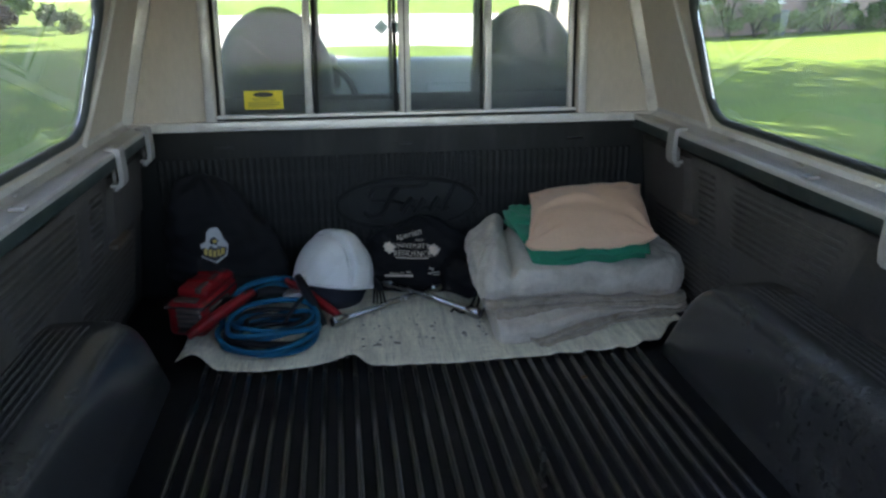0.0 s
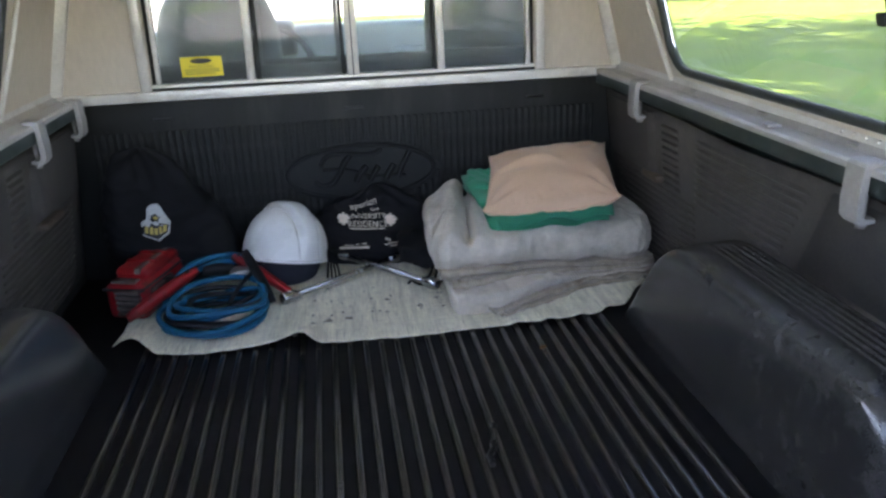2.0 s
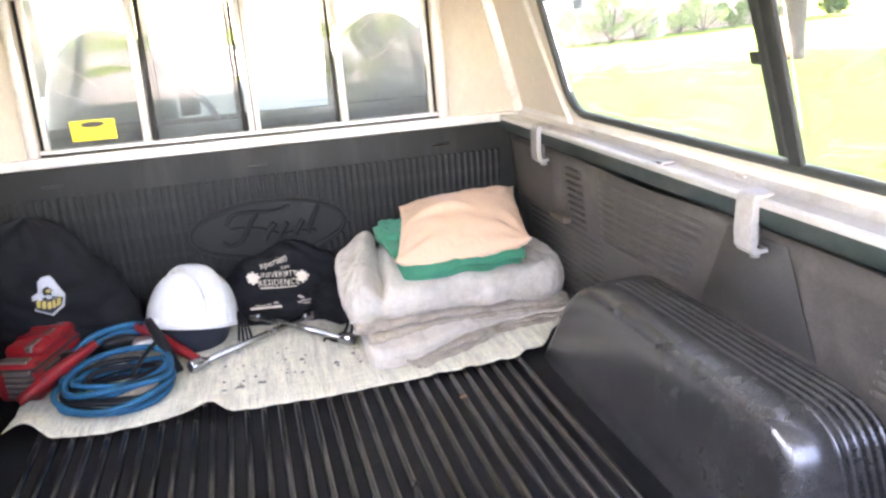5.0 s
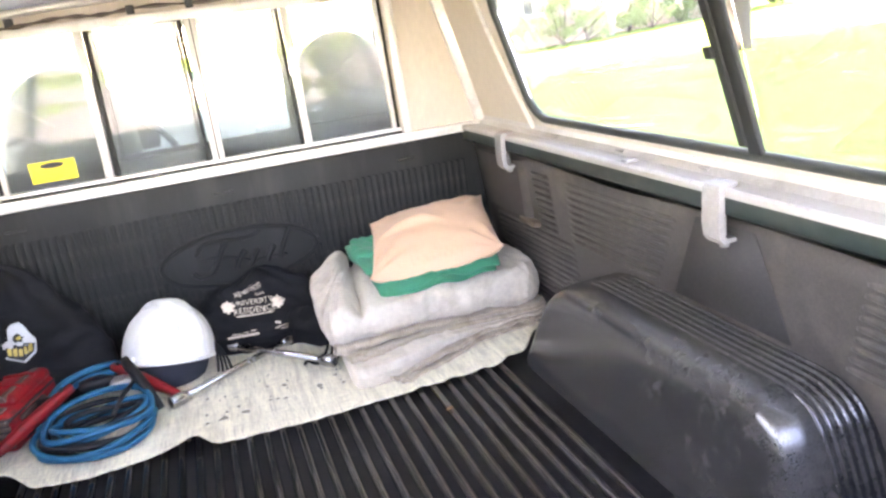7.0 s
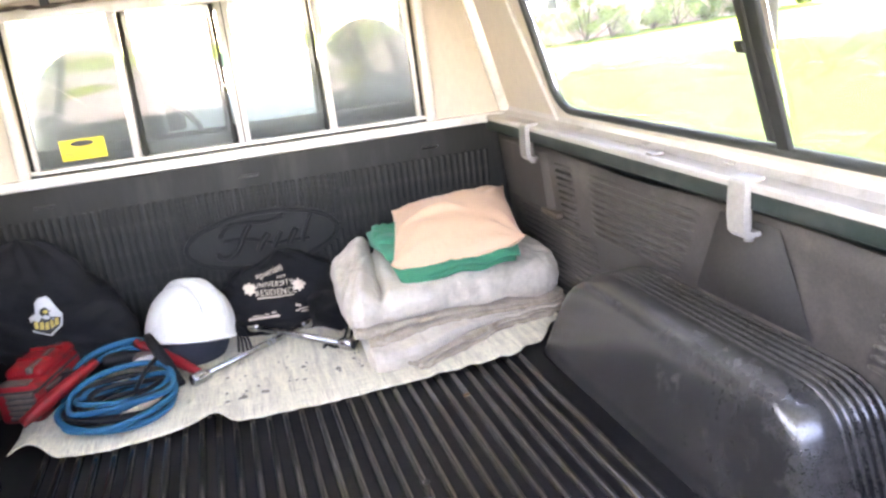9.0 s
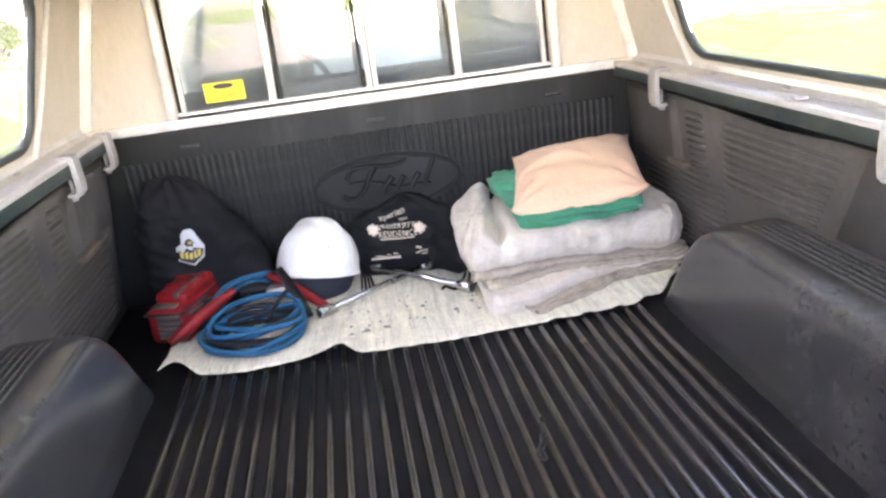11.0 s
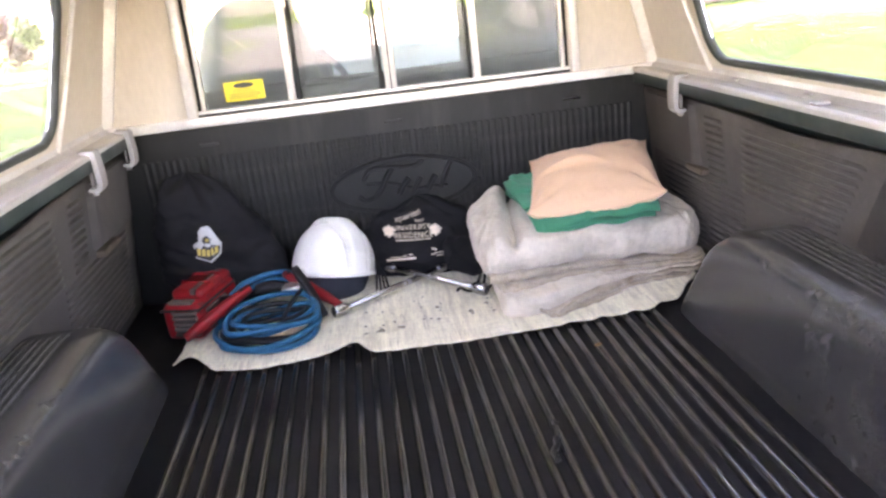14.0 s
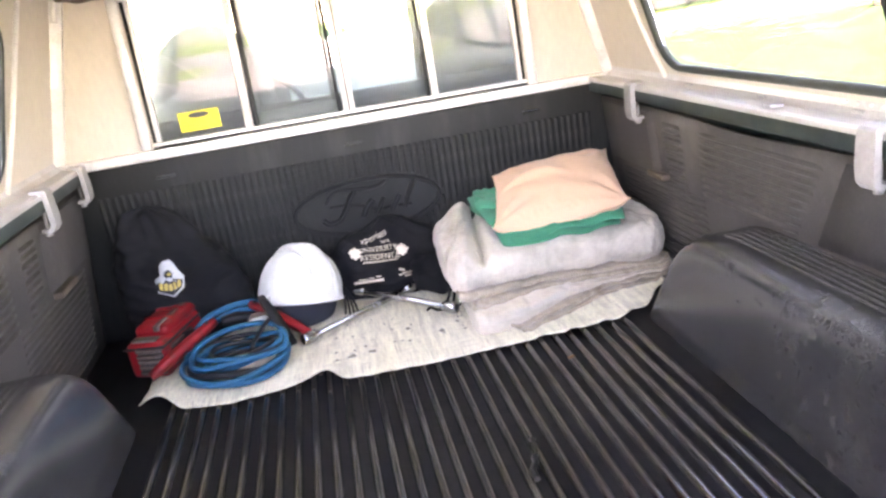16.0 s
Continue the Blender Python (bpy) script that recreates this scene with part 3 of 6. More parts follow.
part("head_track", box(-HALF + 0.012, HALF - 0.012, YF - 0.012, YF + 0.034, 0.958, 0.985, 0.002), ALU, win)
part("mullion", leaning_bar(-0.285, -0.275, 0.566, 0.962, YF + 0.0, YF + 0.026, 0.022), ALU, win)
part("mullion", leaning_bar(0.275, 0.27, 0.566, 0.962, YF + 0.0, YF + 0.026, 0.022), ALU, win)
part("centre_mullion", leaning_bar(0.012, 0.012, 0.566, 0.962, YF - 0.004, YF + 0.022, 0.034), ALU, win)
part("mullion_seam", leaning_bar(0.012, 0.012, 0.566, 0.962, YF - 0.0065, YF - 0.003, 0.003, 0), RUBBER, win)
part("sash_seal", leaning_bar(-0.262, -0.256, 0.566, 0.962, YF + 0.006, YF + 0.024, 0.012), RUBBER, win)
part("sash_seal", leaning_bar(-0.016, -0.016, 0.566, 0.962, YF + 0.006, YF + 0.024, 0.010), RUBBER, win)
part("sash_seal", leaning_bar(0.256, 0.252, 0.566, 0.962, YF + 0.006, YF + 0.024, 0.008), RUBBER, win)
for x0, x1 in ((-HALF + 0.03, -0.285), (-0.27, -0.01), (0.03, 0.262), (0.285, HALF - 0.03)):
    pane = part("pane", box(x0, x1, YF + 0.016, YF + 0.020, 0.566, 0.962), TINTED, win, "green-tinted glass pane", smooth=False)
    pane.visible_shadow = False

for x0, x1, z0, z1 in ((-0.262, -0.022, 0.567, 0.603), (-0.262, -0.244, 0.603, 0.960), (-0.034, -0.022, 0.603, 0.960)):
    part("sash_rail", box(x0, x1, YF + 0.0215, YF + 0.033, z0, z1, 0.002, 1), SASH_HAZED, win, "dark sash rail greyed as if behind haze")
# Pale translucent streaks on the two outer panes.
for x0, z0, x1, z1, w in ((0.32, 0.80, 0.395, 0.875, 0.009), (0.345, 0.715, 0.455, 0.80, 0.014), (0.36, 0.64, 0.375, 0.72, 0.006), (-0.475, 0.80, -0.385, 0.725, 0.012), (-0.515, 0.735, -0.40, 0.675, 0.016), (-0.405, 0.80, -0.40, 0.735, 0.006)):
    d = Vector((x1 - x0, 0, z1 - z0))
    nrm = Vector((-d.z, 0, d.x)).normalized()

    def streak(u, v, x0=x0, z0=z0, d=d, nrm=nrm, w=w):
        p = Vector((x0, YF + 0.0152, z0)) + d * u + nrm * w * (v - 0.5) * (0.35 + 0.65 * math.sin(math.pi * u) ** 0.5)
        return p + nrm * 0.25 * w * noise.noise(Vector((u * 3, x0 * 9, 0)))
    sm = part("pale_streak", surf(streak, 16, 3), STREAK_FILM, win, "pale diagonal streak on the glass", recalc=False)
    sm.visible_shadow = False

label = thing("warning_sticker", (-0.42, YF + 0.013, 0.61), "yellow warning sticker with black print on the window", "sticker")
part("paper", box(-0.478, -0.362, YF + 0.0135, YF + 0.0148, 0.584, 0.640), YELLOW, label, smooth=False)
part("logo_oval", surf(lambda u, v: (-0.42 + 0.03 * v * math.cos(6.2832 * u), YF + 0.0131, 0.628 + 0.008 * v * math.sin(6.2832 * u)), 24, 2, wrap_u=True), INK, label, recalc=False)
bm = text_mesh("WARNING", 0.0135, 1.15)
for v in bm.verts:
    v.co = Vector((-0.42 + v.co.x, YF + 0.0131, 0.6085 + v.co.y))
part("lettering", bm, INK, label, smooth=False, recalc=False)
for k in range(3):
    part("print_line", box(-0.468, -0.372 - 0.012 * (k == 2), YF + 0.0131, YF + 0.0135, 0.603 - 0.006 * k, 0.6052 - 0.006 * k), INK, label, smooth=False)

# ---- cap: side walls with windows, roof ----
WZ0, WZ1 = 0.585, 0.945


def side_window_outline(grow, n=6):
    """Rounded outline in y and z, for the window opening."""
    y0, y1, r = -0.0, 1.605, 0.075
    pts = []
    for cy, cz, a0 in ((y1 - r, WZ0 + r, -90), (y1 + 0.02 - r, WZ1 - r, 0), (y0 + r, WZ1 - r, 90), (y0 + r, WZ0 + r, 180)):
        for i in range(n + 1):
            a = radians(a0 + 90 * i / n)
            pts.append((cy + (r + grow) * math.cos(a), cz + (r + grow) * math.sin(a)))
    return pts


def cap_ring(s, loops):
    """Joins loops of (outline, inward offset) into a closed ring."""
    bm = bmesh.new()
    rings = [[bm.verts.new((s * (cap_x(z) - off), y, z)) for y, z in pts] for pts, off in loops]
    n = len(rings[0])
    for a, b in zip(rings, rings[1:] + rings[:1]):
        for i in range(n):
            bm.faces.new((a[i], a[(i + 1) % n], b[(i + 1) % n], b[i]))
    return bm


def cap_side(s, side, number):
    n = 6
    inner = side_window_outline(0.0, n)
    outer = []
    corners = [(YF + 0.02, 0.556), (YF + 0.02, 1.03), (Y0 - 0.12, 1.03), (Y0 - 0.12, 0.556)]
    for c in range(4):
        a, b = corners[c - 1], corners[(c + 1) % 4]
        for i in range(n + 1):
            t = (i - n / 2) / (n / 2) * 0.35
            other = a if t < 0 else b
            outer.append((lerp(corners[c][0], other[0], abs(t)), lerp(corners[c][1], other[1], abs(t))))
    bm = cap_ring(s, [(inner, 0.0), (outer, 0.0), (outer, -0.02), (inner, -0.02)])
    wall = structure("wall_cap_" + side, bm, PANEL, "beige sheet side wall of the truck cap", "wall", smooth=False)
    part("fold_strip", tube([(s * (cap_x(0.556) - 0.004), 1.618, 0.556), (s * (cap_x(0.7) - 0.004), 1.67, 0.7), (s * (cap_x(1.0) - 0.004), 1.74, 1.0)], 0.007, 8), ALU, wall, "bright folded metal strip")
    w = thing("window_" + str(number), (s * cap_x(0.6), 0.8, WZ0), "side window of the truck cap with a black rubber seal", "window", "", "structure")
    part("seal", cap_ring(s, [(side_window_outline(0.007), 0.006), (side_window_outline(0.002), 0.010), (side_window_outline(-0.006), 0.009), (side_window_outline(-0.010), 0.003),
                              (side_window_outline(-0.010), -0.016), (side_window_outline(0.007), -0.016)]), SEAL, w, "black rubber seal")
    # upright post between the front and rear pane
    zs = (WZ0 - 0.004, WZ1 + 0.004)

    def post(y0, y1, i0, i1):
        f = lambda z, dy: [(s * (cap_x(z) - i1), y0 + dy, z), (s * (cap_x(z) - i1), y1 + dy, z), (s * (cap_x(z) + i0), y1 + dy, z), (s * (cap_x(z) + i0), y0 + dy, z)]
        return hexa(f(zs[0], 0), f(zs[1], 0.02), 0.003, 2)
    part("post", post(0.744, 0.776, 0.003, 0.008), RUBBER, w, "black window post")
    f2 = lambda z, y0, y1, i0, i1: [(s * (cap_x(z) - i1), y0, z), (s * (cap_x(z) - i1), y1, z), (s * (cap_x(z) + i0), y1, z), (s * (cap_x(z) + i0), y0, z)]
    part("sliding_stile", hexa(f2(WZ0 + 0.018, 0.772, 0.792, 0.004, 0.012), f2(WZ1, 0.792, 0.812, 0.004, 0.012), 0.003, 2), RUBBER, w, "black sash stile")
    part("latch", hexa(f2(0.752, 0.792, 0.812, 0.0, 0.020), f2(0.772, 0.794, 0.814, 0.0, 0.020), 0.003, 2), RUBBER, w, "black latch")
    pts = side_window_outline(-0.012)
    for clip, glazing, words in ((lambda y: max(y, 0.77), DUSTY, "dusty glass pane"), (lambda y: min(y, 0.75), GLASS, "clear glass pane")):
        bm = bmesh.new()
        a = [bm.verts.new((s * (cap_x(z) + 0.006), clip(y), z)) for y, z in pts]
        b = [bm.verts.new((s * (cap_x(z) + 0.010), clip(y), z)) for y, z in pts]
        bm.faces.new(a)
        bm.faces.new(b[::-1])
        for i in range(len(a)):
            j = (i + 1) % len(a)
            bm.faces.new((a[i], a[j], b[j], b[i]))
        bmesh.ops.remove_doubles(bm, verts=bm.verts, dist=1e-5)
        pane = part("pane", bm, glazing, w, words, smooth=False)
        pane.visible_shadow = False
    for k in range(4):
        part("rivet", tube([(s * 0.833, 0.845 + 0.031 * k, 0.5615), (s * 0.8255, 0.845 + 0.031 * k, 0.5615)], 0.0035, 8), ALU, wall)
    for y in (1.481, 1.179, 0.897):
        part("slot_clip", box(min(s * 0.818, s * 0.826), max(s * 0.818, s * 0.826), y - 0.013, y + 0.013, 0.5455, 0.5515, 0.001), CLAMP, wall, "small grey metal clip")
    part("tab", box(min(s * 0.762, s * 0.792), max(s * 0.762, s * 0.792), 1.06, 1.084, 0.5455, 0.552, 0.002), CLAMP, wall, "small grey metal tab")


cap_side(-1, "left", 2)
cap_side(1, "right", 3)


def roof_fn(u, v):
    x, y = lerp(-0.73, 0.73, u), lerp(Y0 - 0.12, YF + 0.03, v)
    return (x, y, 1.0 + 0.05 * (1 - (x / 0.73) ** 2))


structure("ceiling", sheet(roof_fn, 16, 20, -0.006), ROOF_SHELL, "thin white fibreglass roof of the truck cap", "ceiling")
bow = [(-0.722, YF - 0.012, 0.93), (-0.712, YF - 0.012, 0.972)] + [(x, YF - 0.012, 0.985 + 0.05 * (1 - (x / 0.73) ** 2)) for x in (-0.68, -0.6, -0.4, -0.2, 0, 0.2, 0.4, 0.6, 0.68)] + [(0.712, YF - 0.012, 0.972), (0.722, YF - 0.012, 0.93)]
structure("trim_roof_bow", tube(spline(bow, 5), 0.011, 8), ALU, "pale metal bow along the front edge of the roof", "trim")
cable_pts = spline([(-0.70, YF - 0.03, 0.985), (-0.62, YF - 0.03, 0.972), (-0.5, YF - 0.025, 0.988), (-0.42, YF - 0.025, 0.985), (-0.3, YF - 0.02, 0.996), (-0.2, YF - 0.02, 0.992), (-0.1, YF - 0.02, 1.0), (0.1, YF - 0.02, 0.996), (0.35, YF - 0.02, 1.008), (0.66, YF - 0.02, 1.015)], 8)
wire = thing("wiring", (0, YF, 1.0), "thin grey wiring run along the window head", "cable")
part("wire", tube(cable_pts, [0.0045 + 0.0018 * math.sin(i * 1.3) for i in range(len(cable_pts))], 8), GRIME, wire)
for x in (-0.42, -0.13, 0.02, 0.3):
    part("wire_clip", box(x - 0.01, x + 0.01, YF - 0.028, YF - 0.01, 0.985, 1.008, 0.002), CAB_DARK, wire)

# ---- rail clamps ----
prof = [(-0.004, 0.010), (0.030, 0.012), (0.031, 0.006), (0.004, 0.003), (0.002, -0.005), (0.002, -0.078), (0.008, -0.084), (0.026, -0.082), (0.028, -0.090), (0.002, -0.093), (-0.008, -0.082), (-0.010, -0.055), (-0.008, -0.005), (-0.008, 0.004)]


def clamp(s, y):
    c = thing("rail_clamp", (s * 0.752, y, 0.54), "grey cast aluminium clamp gripping the bed rail", "clamp", "cap clamps on the rails")
    bm = bmesh.new()
    a = [bm.verts.new((s * (0.752 + px), y - 0.022, 0.541 + pz)) for px, pz in prof]
    b = [bm.verts.new((s * (0.752 + px), y + 0.022, 0.541 + pz)) for px, pz in prof]
    bm.faces.new(a)
    bm.faces.new(b[::-1])
    for i in range(len(a)):
        j = (i + 1) % len(a)
        bm.faces.new((a[i], a[j], b[j], b[i]))
    bmesh.ops.bevel(bm, geom=[e for e in bm.edges if abs(e.verts[0].co.y - e.verts[1].co.y) < 1e-5], offset=0.0015, segments=1, affect="EDGES")
    part("bracket", bm, CLAMP, c, smooth=False)
    part("bolt", tube([(s * 0.771, y, 0.44), (s * 0.771, y, 0.499)], 0.005, 10), STEEL, c, "steel bolt")
    part("bolt_head", tube([(s * 0.771, y, 0.438), (s * 0.771, y, 0.449)], 0.009, 6), STEEL, c)


clamp(1, 1.675)
clamp(1, 0.783)
clamp(-1, 1.63)
clamp(-1, 1.93)

# ---- truck cab behind the bed ----
cab = thing("truck_cab", (0, 3.0, GROUND + 0.3), "dark green truck cab seen through the rear window", "truck cab")
co = [(-0.9, 0.0), (0.9, 0.0), (0.78, 1.12), (-0.78, 1.12)]
ch = [(-0.68, 0.585), (0.68, 0.585), (0.62, 1.01), (-0.62, 1.01)]
part("back_panel", flat_prism(co, YF + 0.09, YF + 0.12, ch), CAB_DARK, cab, smooth=False)
part("roof", box(-0.78, 0.78, YF + 0.09, 3.35, 1.10, 1.13, 0.01), CAB_DARK, cab)
part("floor_pan", box(-0.9, 0.9, YF + 0.09, 3.9, -0.3, -0.26), CAB_DARK, cab)
for s in (-1, 1):
    part("door_panel", hexa([(s * 0.88, YF + 0.1, -0.3), (s * 0.92, YF + 0.1, -0.3), (s * 0.92, 3.9, -0.3), (s * 0.88, 3.9, -0.3)],
                            [(s * 0.86, YF + 0.1, 0.56), (s * 0.90, YF + 0.1, 0.56), (s * 0.90, 3.75, 0.5), (s * 0.86, 3.75, 0.5)]), CAB_DARK, cab, smooth=False)
    part("pillar", leaning_bar(s * 0.86, s * 0.76, 0.55, 1.12, YF + 0.09, YF + 0.17, 0.07), CAB_DARK, cab)
    part("windscreen_pillar", tube([(s * 0.95, 3.8, 0.5), (s * 0.88, 3.3, 1.11)], 0.022, 8), CAB_DARK, cab)
part("dashboard", hexa([(-0.87, 3.22, 0.0), (0.87, 3.22, 0.0), (0.87, 3.8, 0.0), (-0.87, 3.8, 0.0)], [(-0.87, 3.26, 0.625), (0.87, 3.26, 0.625), (0.87, 3.8, 0.60), (-0.87, 3.8, 0.60)], 0.05, 4), DASH, cab, "grey padded dashboard, paled as if sunlit")
part("glovebox_lid", box(0.22, 0.62, 3.205, 3.235, 0.36, 0.52, 0.01), DASH, cab)
part("gauge_hood", hexa([(-0.58, 3.16, 0.50), (-0.18, 3.16, 0.50), (-0.18, 3.34, 0.56), (-0.58, 3.34, 0.56)], [(-0.56, 3.14, 0.645), (-0.20, 3.14, 0.645), (-0.20, 3.36, 0.655), (-0.56, 3.36, 0.655)], 0.02, 3), CAB_DARK, cab)
for x in (0.02, 0.085):
    part("windscreen_tag", hexa([(x, 3.348, 0.735), (x + 0.036, 3.348, 0.771), (x + 0.036, 3.351, 0.771), (x, 3.351, 0.735)], [(x - 0.036, 3.348, 0.771), (x, 3.348, 0.807), (x, 3.351, 0.807), (x - 0.036, 3.351, 0.771)]), TAG, cab, "green diamond tag", smooth=False)
part("bonnet", hexa([(-0.86, 3.85, 0.0), (0.86, 3.85, 0.0), (0.82, 4.9, 0.0), (-0.82, 4.9, 0.0)], [(-0.82, 3.85, 0.50), (0.82, 3.85, 0.50), (0.74, 4.85, 0.42), (-0.74, 4.85, 0.42)], 0.06, 4), GREEN_PAINT, cab, "dark green bonnet")
part("mirror", box(-0.12, 0.12, 3.28, 3.31, 0.98, 1.045, 0.012), CAB_DARK, cab, "rear-view mirror")
bm = bmesh.new()
add_tube(bm, [(-0.34 + 0.225 * math.cos(a), 3.03 + 0.08 * math.sin(a), 0.455 + 0.195 * math.sin(a)) for a in [6.2832 * k / 28 for k in range(28)]], 0.015, 8, closed=True)
wheel = part("steering_wheel", bm, CAB_DARK, cab)
part("hub", hexa([(-0.42, 3.03, 0.40), (-0.26, 3.03, 0.40), (-0.26, 3.08, 0.41), (-0.42, 3.08, 0.41)], [(-0.40, 3.04, 0.49), (-0.28, 3.04, 0.49), (-0.28, 3.09, 0.50), (-0.40, 3.09, 0.50)], 0.015, 2), CAB_DARK, wheel)
pane = part("rear_glass", box(-0.68, 0.68, YF + 0.103, YF + 0.106, 0.585, 1.01), CAB_GLASS, cab, "green-tinted rear glass", smooth=False)
pane.visible_shadow = False
for x in (-0.255, 0.255):
    part("rear_slider_bar", box(x - 0.012, x + 0.012, YF + 0.095, YF + 0.115, 0.585, 1.01, 0.003), RUBBER, cab, "black slider bar")
part("rear_slider_rail", box(-0.66, 0.66, YF + 0.092, YF + 0.115, 0.585, 0.612, 0.003), RUBBER, cab)


def seat(x):

    def fn(u, v):
        a = 2 * math.pi * u
        zz = v
        q = max(0.0, (zz - 0.72) / 0.28)
        w = 0.215 * (1 - 0.12 * zz) * math.sqrt(max(0, 1 - q * q))
        d = 0.07 * (1 - 0.35 * zz) * math.sqrt(max(0, 1 - q ** 4))
        return (x + w * sgp(math.cos(a), 0.75), 2.36 - 0.12 * (1 - zz) * 0.3 + d * math.sin(a), lerp(0.05, 0.880, zz))
    st = part("seat", surf(lambda u, v: fn(u, math.sin(v * math.pi / 2)), 32, 40, wrap_u=True), SEAT, cab, "dark grey vinyl seat with a tall rounded back")
    part("cushion", slab([(x - 0.24, 2.42, 0.02), (x + 0.24, 2.42, 0.02), (x + 0.24, 2.95, 0.05), (x - 0.24, 2.95, 0.05)], 0.14), SEAT, st)
    part("pedestal", box(x - 0.2, x + 0.2, 2.42, 2.85, -0.26, -0.02, 0.01), CAB_DARK, st)


seat(-0.405)
seat(0.475)

# ---- things in the bed ----
# woven ground cloth with an uneven front edge
EDGE = [(-0.641, 1.475), (-0.601, 1.491), (-0.521, 1.430), (-0.412, 1.412), (-0.302, 1.423), (-0.233, 1.434), (-0.183, 1.426), (-0.140, 1.403), (-0.049, 1.399),
        (0.092, 1.391), (0.235, 1.394), (0.400, 1.398), (0.544, 1.405), (0.644, 1.441), (0.763, 1.558)]


def edge_y(x):
    for (xa, ya), (xb, yb) in zip(EDGE, EDGE[1:]):
        if x <= xb:
            t = max(0.0, min(1.0, (x - xa) / (xb - xa)))
            t = t * t * (3 - 2 * t)
            return lerp(ya, yb, t)
    return EDGE[-1][1]


def cloth_fn(u, v):
    x = lerp(-0.645, 0.78, u)
    y = lerp(edge_y(x) + 0.004 * noise.noise(Vector((x * 30, 0, 0))), 1.96, v)
    z = 0.004 + 0.003 * abs(noise.noise(Vector((x * 9, y * 9, 3)))) + 0.0015 * noise.noise(Vector((x * 30, y * 30, 5)))
    f = max(0.0, 1 - v * 6)
    z += f * 0.018 * math.exp(-((x + 0.187) / 0.03) ** 2)                   # ruck in the edge
    z += max(0, 1 - v * 4) * 0.010 * math.exp(-((x + 0.207 + 0.1 * v) / 0.05) ** 2)
    z += max(0, 1 - v * 5) * 0.024 * math.exp(-((x + 0.61) / 0.05) ** 2)     # curled corner
    z += max(0, 1 - v * 3) * 0.006 * max(0, math.sin(x * 75)) * (0.3 < x < 0.66)
    return (x, y, z)


ground_cloth = thing("ground_cloth", (0.05, 1.7, 0.0), "off-white woven cloth with dark stains lying on the bed floor", "cloth")
part("cloth", sheet(cloth_fn, 150, 60, 0.0015), LINEN, ground_cloth)
rng = random.Random(4)
STAIN = mat("dark_stain", (0.24, 0.215, 0.17), 0.9, var=0.35, scale=80, bump=0)
for k in range(46):
    bm = bmesh.new()
    cx, cy = rng.uniform(-0.3, 0.25), rng.uniform(1.44, 1.72)
    if k < 8:
        cx, cy = rng.choice(((-0.10, 1.50), (-0.06, 1.50), (0.04, 1.60), (0.13, 1.55)))
        cx += rng.uniform(-0.02, 0.02)
        cy += rng.uniform(-0.02, 0.02)
    r = rng.uniform(0.002, 0.007) * (1.5 if k < 8 else 1)
    ring = [bm.verts.new((cx + r * rng.uniform(0.5, 1.2) * math.cos(a), cy + r * rng.uniform(0.5, 1.5) * math.sin(a), 0.0112)) for a in [6.2832 * i / 9 for i in range(9)]]
    bm.faces.new(ring)
    part("stain", bm, STAIN, ground_cloth, smooth=False, recalc=False)

# folded blanket
blanket = thing("folded_blanket", (0.5, 1.75, 0.005), "pale grey cotton blanket folded in thick layers", "blanket")


def soft_slab(corners, thick, p=8, nu=90, nv=60, wave=0.010, crease=0.004, seed=0.0, shape=None, fine=1.0):
    """A folded cloth layer over four corners (fl, fr, br, bl, at mid height) with wavy edges and creases."""
    c = [Vector(q) for q in corners]

    def skin(side):
        def fn(u, v):
            x, y = math.sin(math.pi / 2 * (2 * u - 1)), math.sin(math.pi / 2 * (2 * v - 1))
            s, t = (x + 1) / 2, (y + 1) / 2
            q = c[0].lerp(c[1], s).lerp(c[3].lerp(c[2], s), t)
            prof = math.sqrt(max(0, 1 - abs(x) ** p)) * math.sqrt(max(0, 1 - abs(y) ** p))
            w = Vector((q.x * 7 + seed * 3.1, q.y * 5, seed))
            q.y += wave * noise.noise(w) * (1 - t)
            q.x += wave * noise.noise(w + Vector((0, 7, 3))) * abs(x)
            q.z += side * thick / 2 * prof + 0.7 * wave * noise.noise(Vector((q.x * 5, q.y * 4, seed * 1.7)))
            k = Vector((q.x * 13 + 4 * noise.noise(w * 0.7), q.y * 9, q.z * 6 + seed + side))
            q.z += side * prof * crease * (0.5 - 2.0 * abs(noise.noise(k))) + side * prof * 0.5 * crease * noise.noise(k * 2.6) * fine
            q.y += crease * noise.noise(k + Vector((3, 3, 9))) * (1 - prof)
            if shape:
                q = shape(s, t, q, side)
            return q
        return fn
    bm = surf(skin(1), nu, nv)
    low = surf(skin(-1), nu, nv)
    me = bpy.data.meshes.new("low")
    low.to_mesh(me)
    low.free()
    bm.from_mesh(me)
    bpy.data.meshes.remove(me)
    bmesh.ops.remove_doubles(bm, verts=bm.verts, dist=2e-4)
    return bm


def along(keys, t):
    """A smooth value through the keys (tuples) at t from 0 to 1."""
    n = len(keys) - 1
    k = min(int(t * n), n - 1)
    f = t * n - k
    a, b, c, d = keys[max(0, k - 1)], keys[k], keys[k + 1], keys[min(n, k + 2)]
    return [0.5 * (2 * q + (r - p) * f + (2 * p - 5 * q + 4 * r - w) * f * f + (3 * q - p - 3 * r + w) * f ** 3) for p, q, r, w in zip(a, b, c, d)]


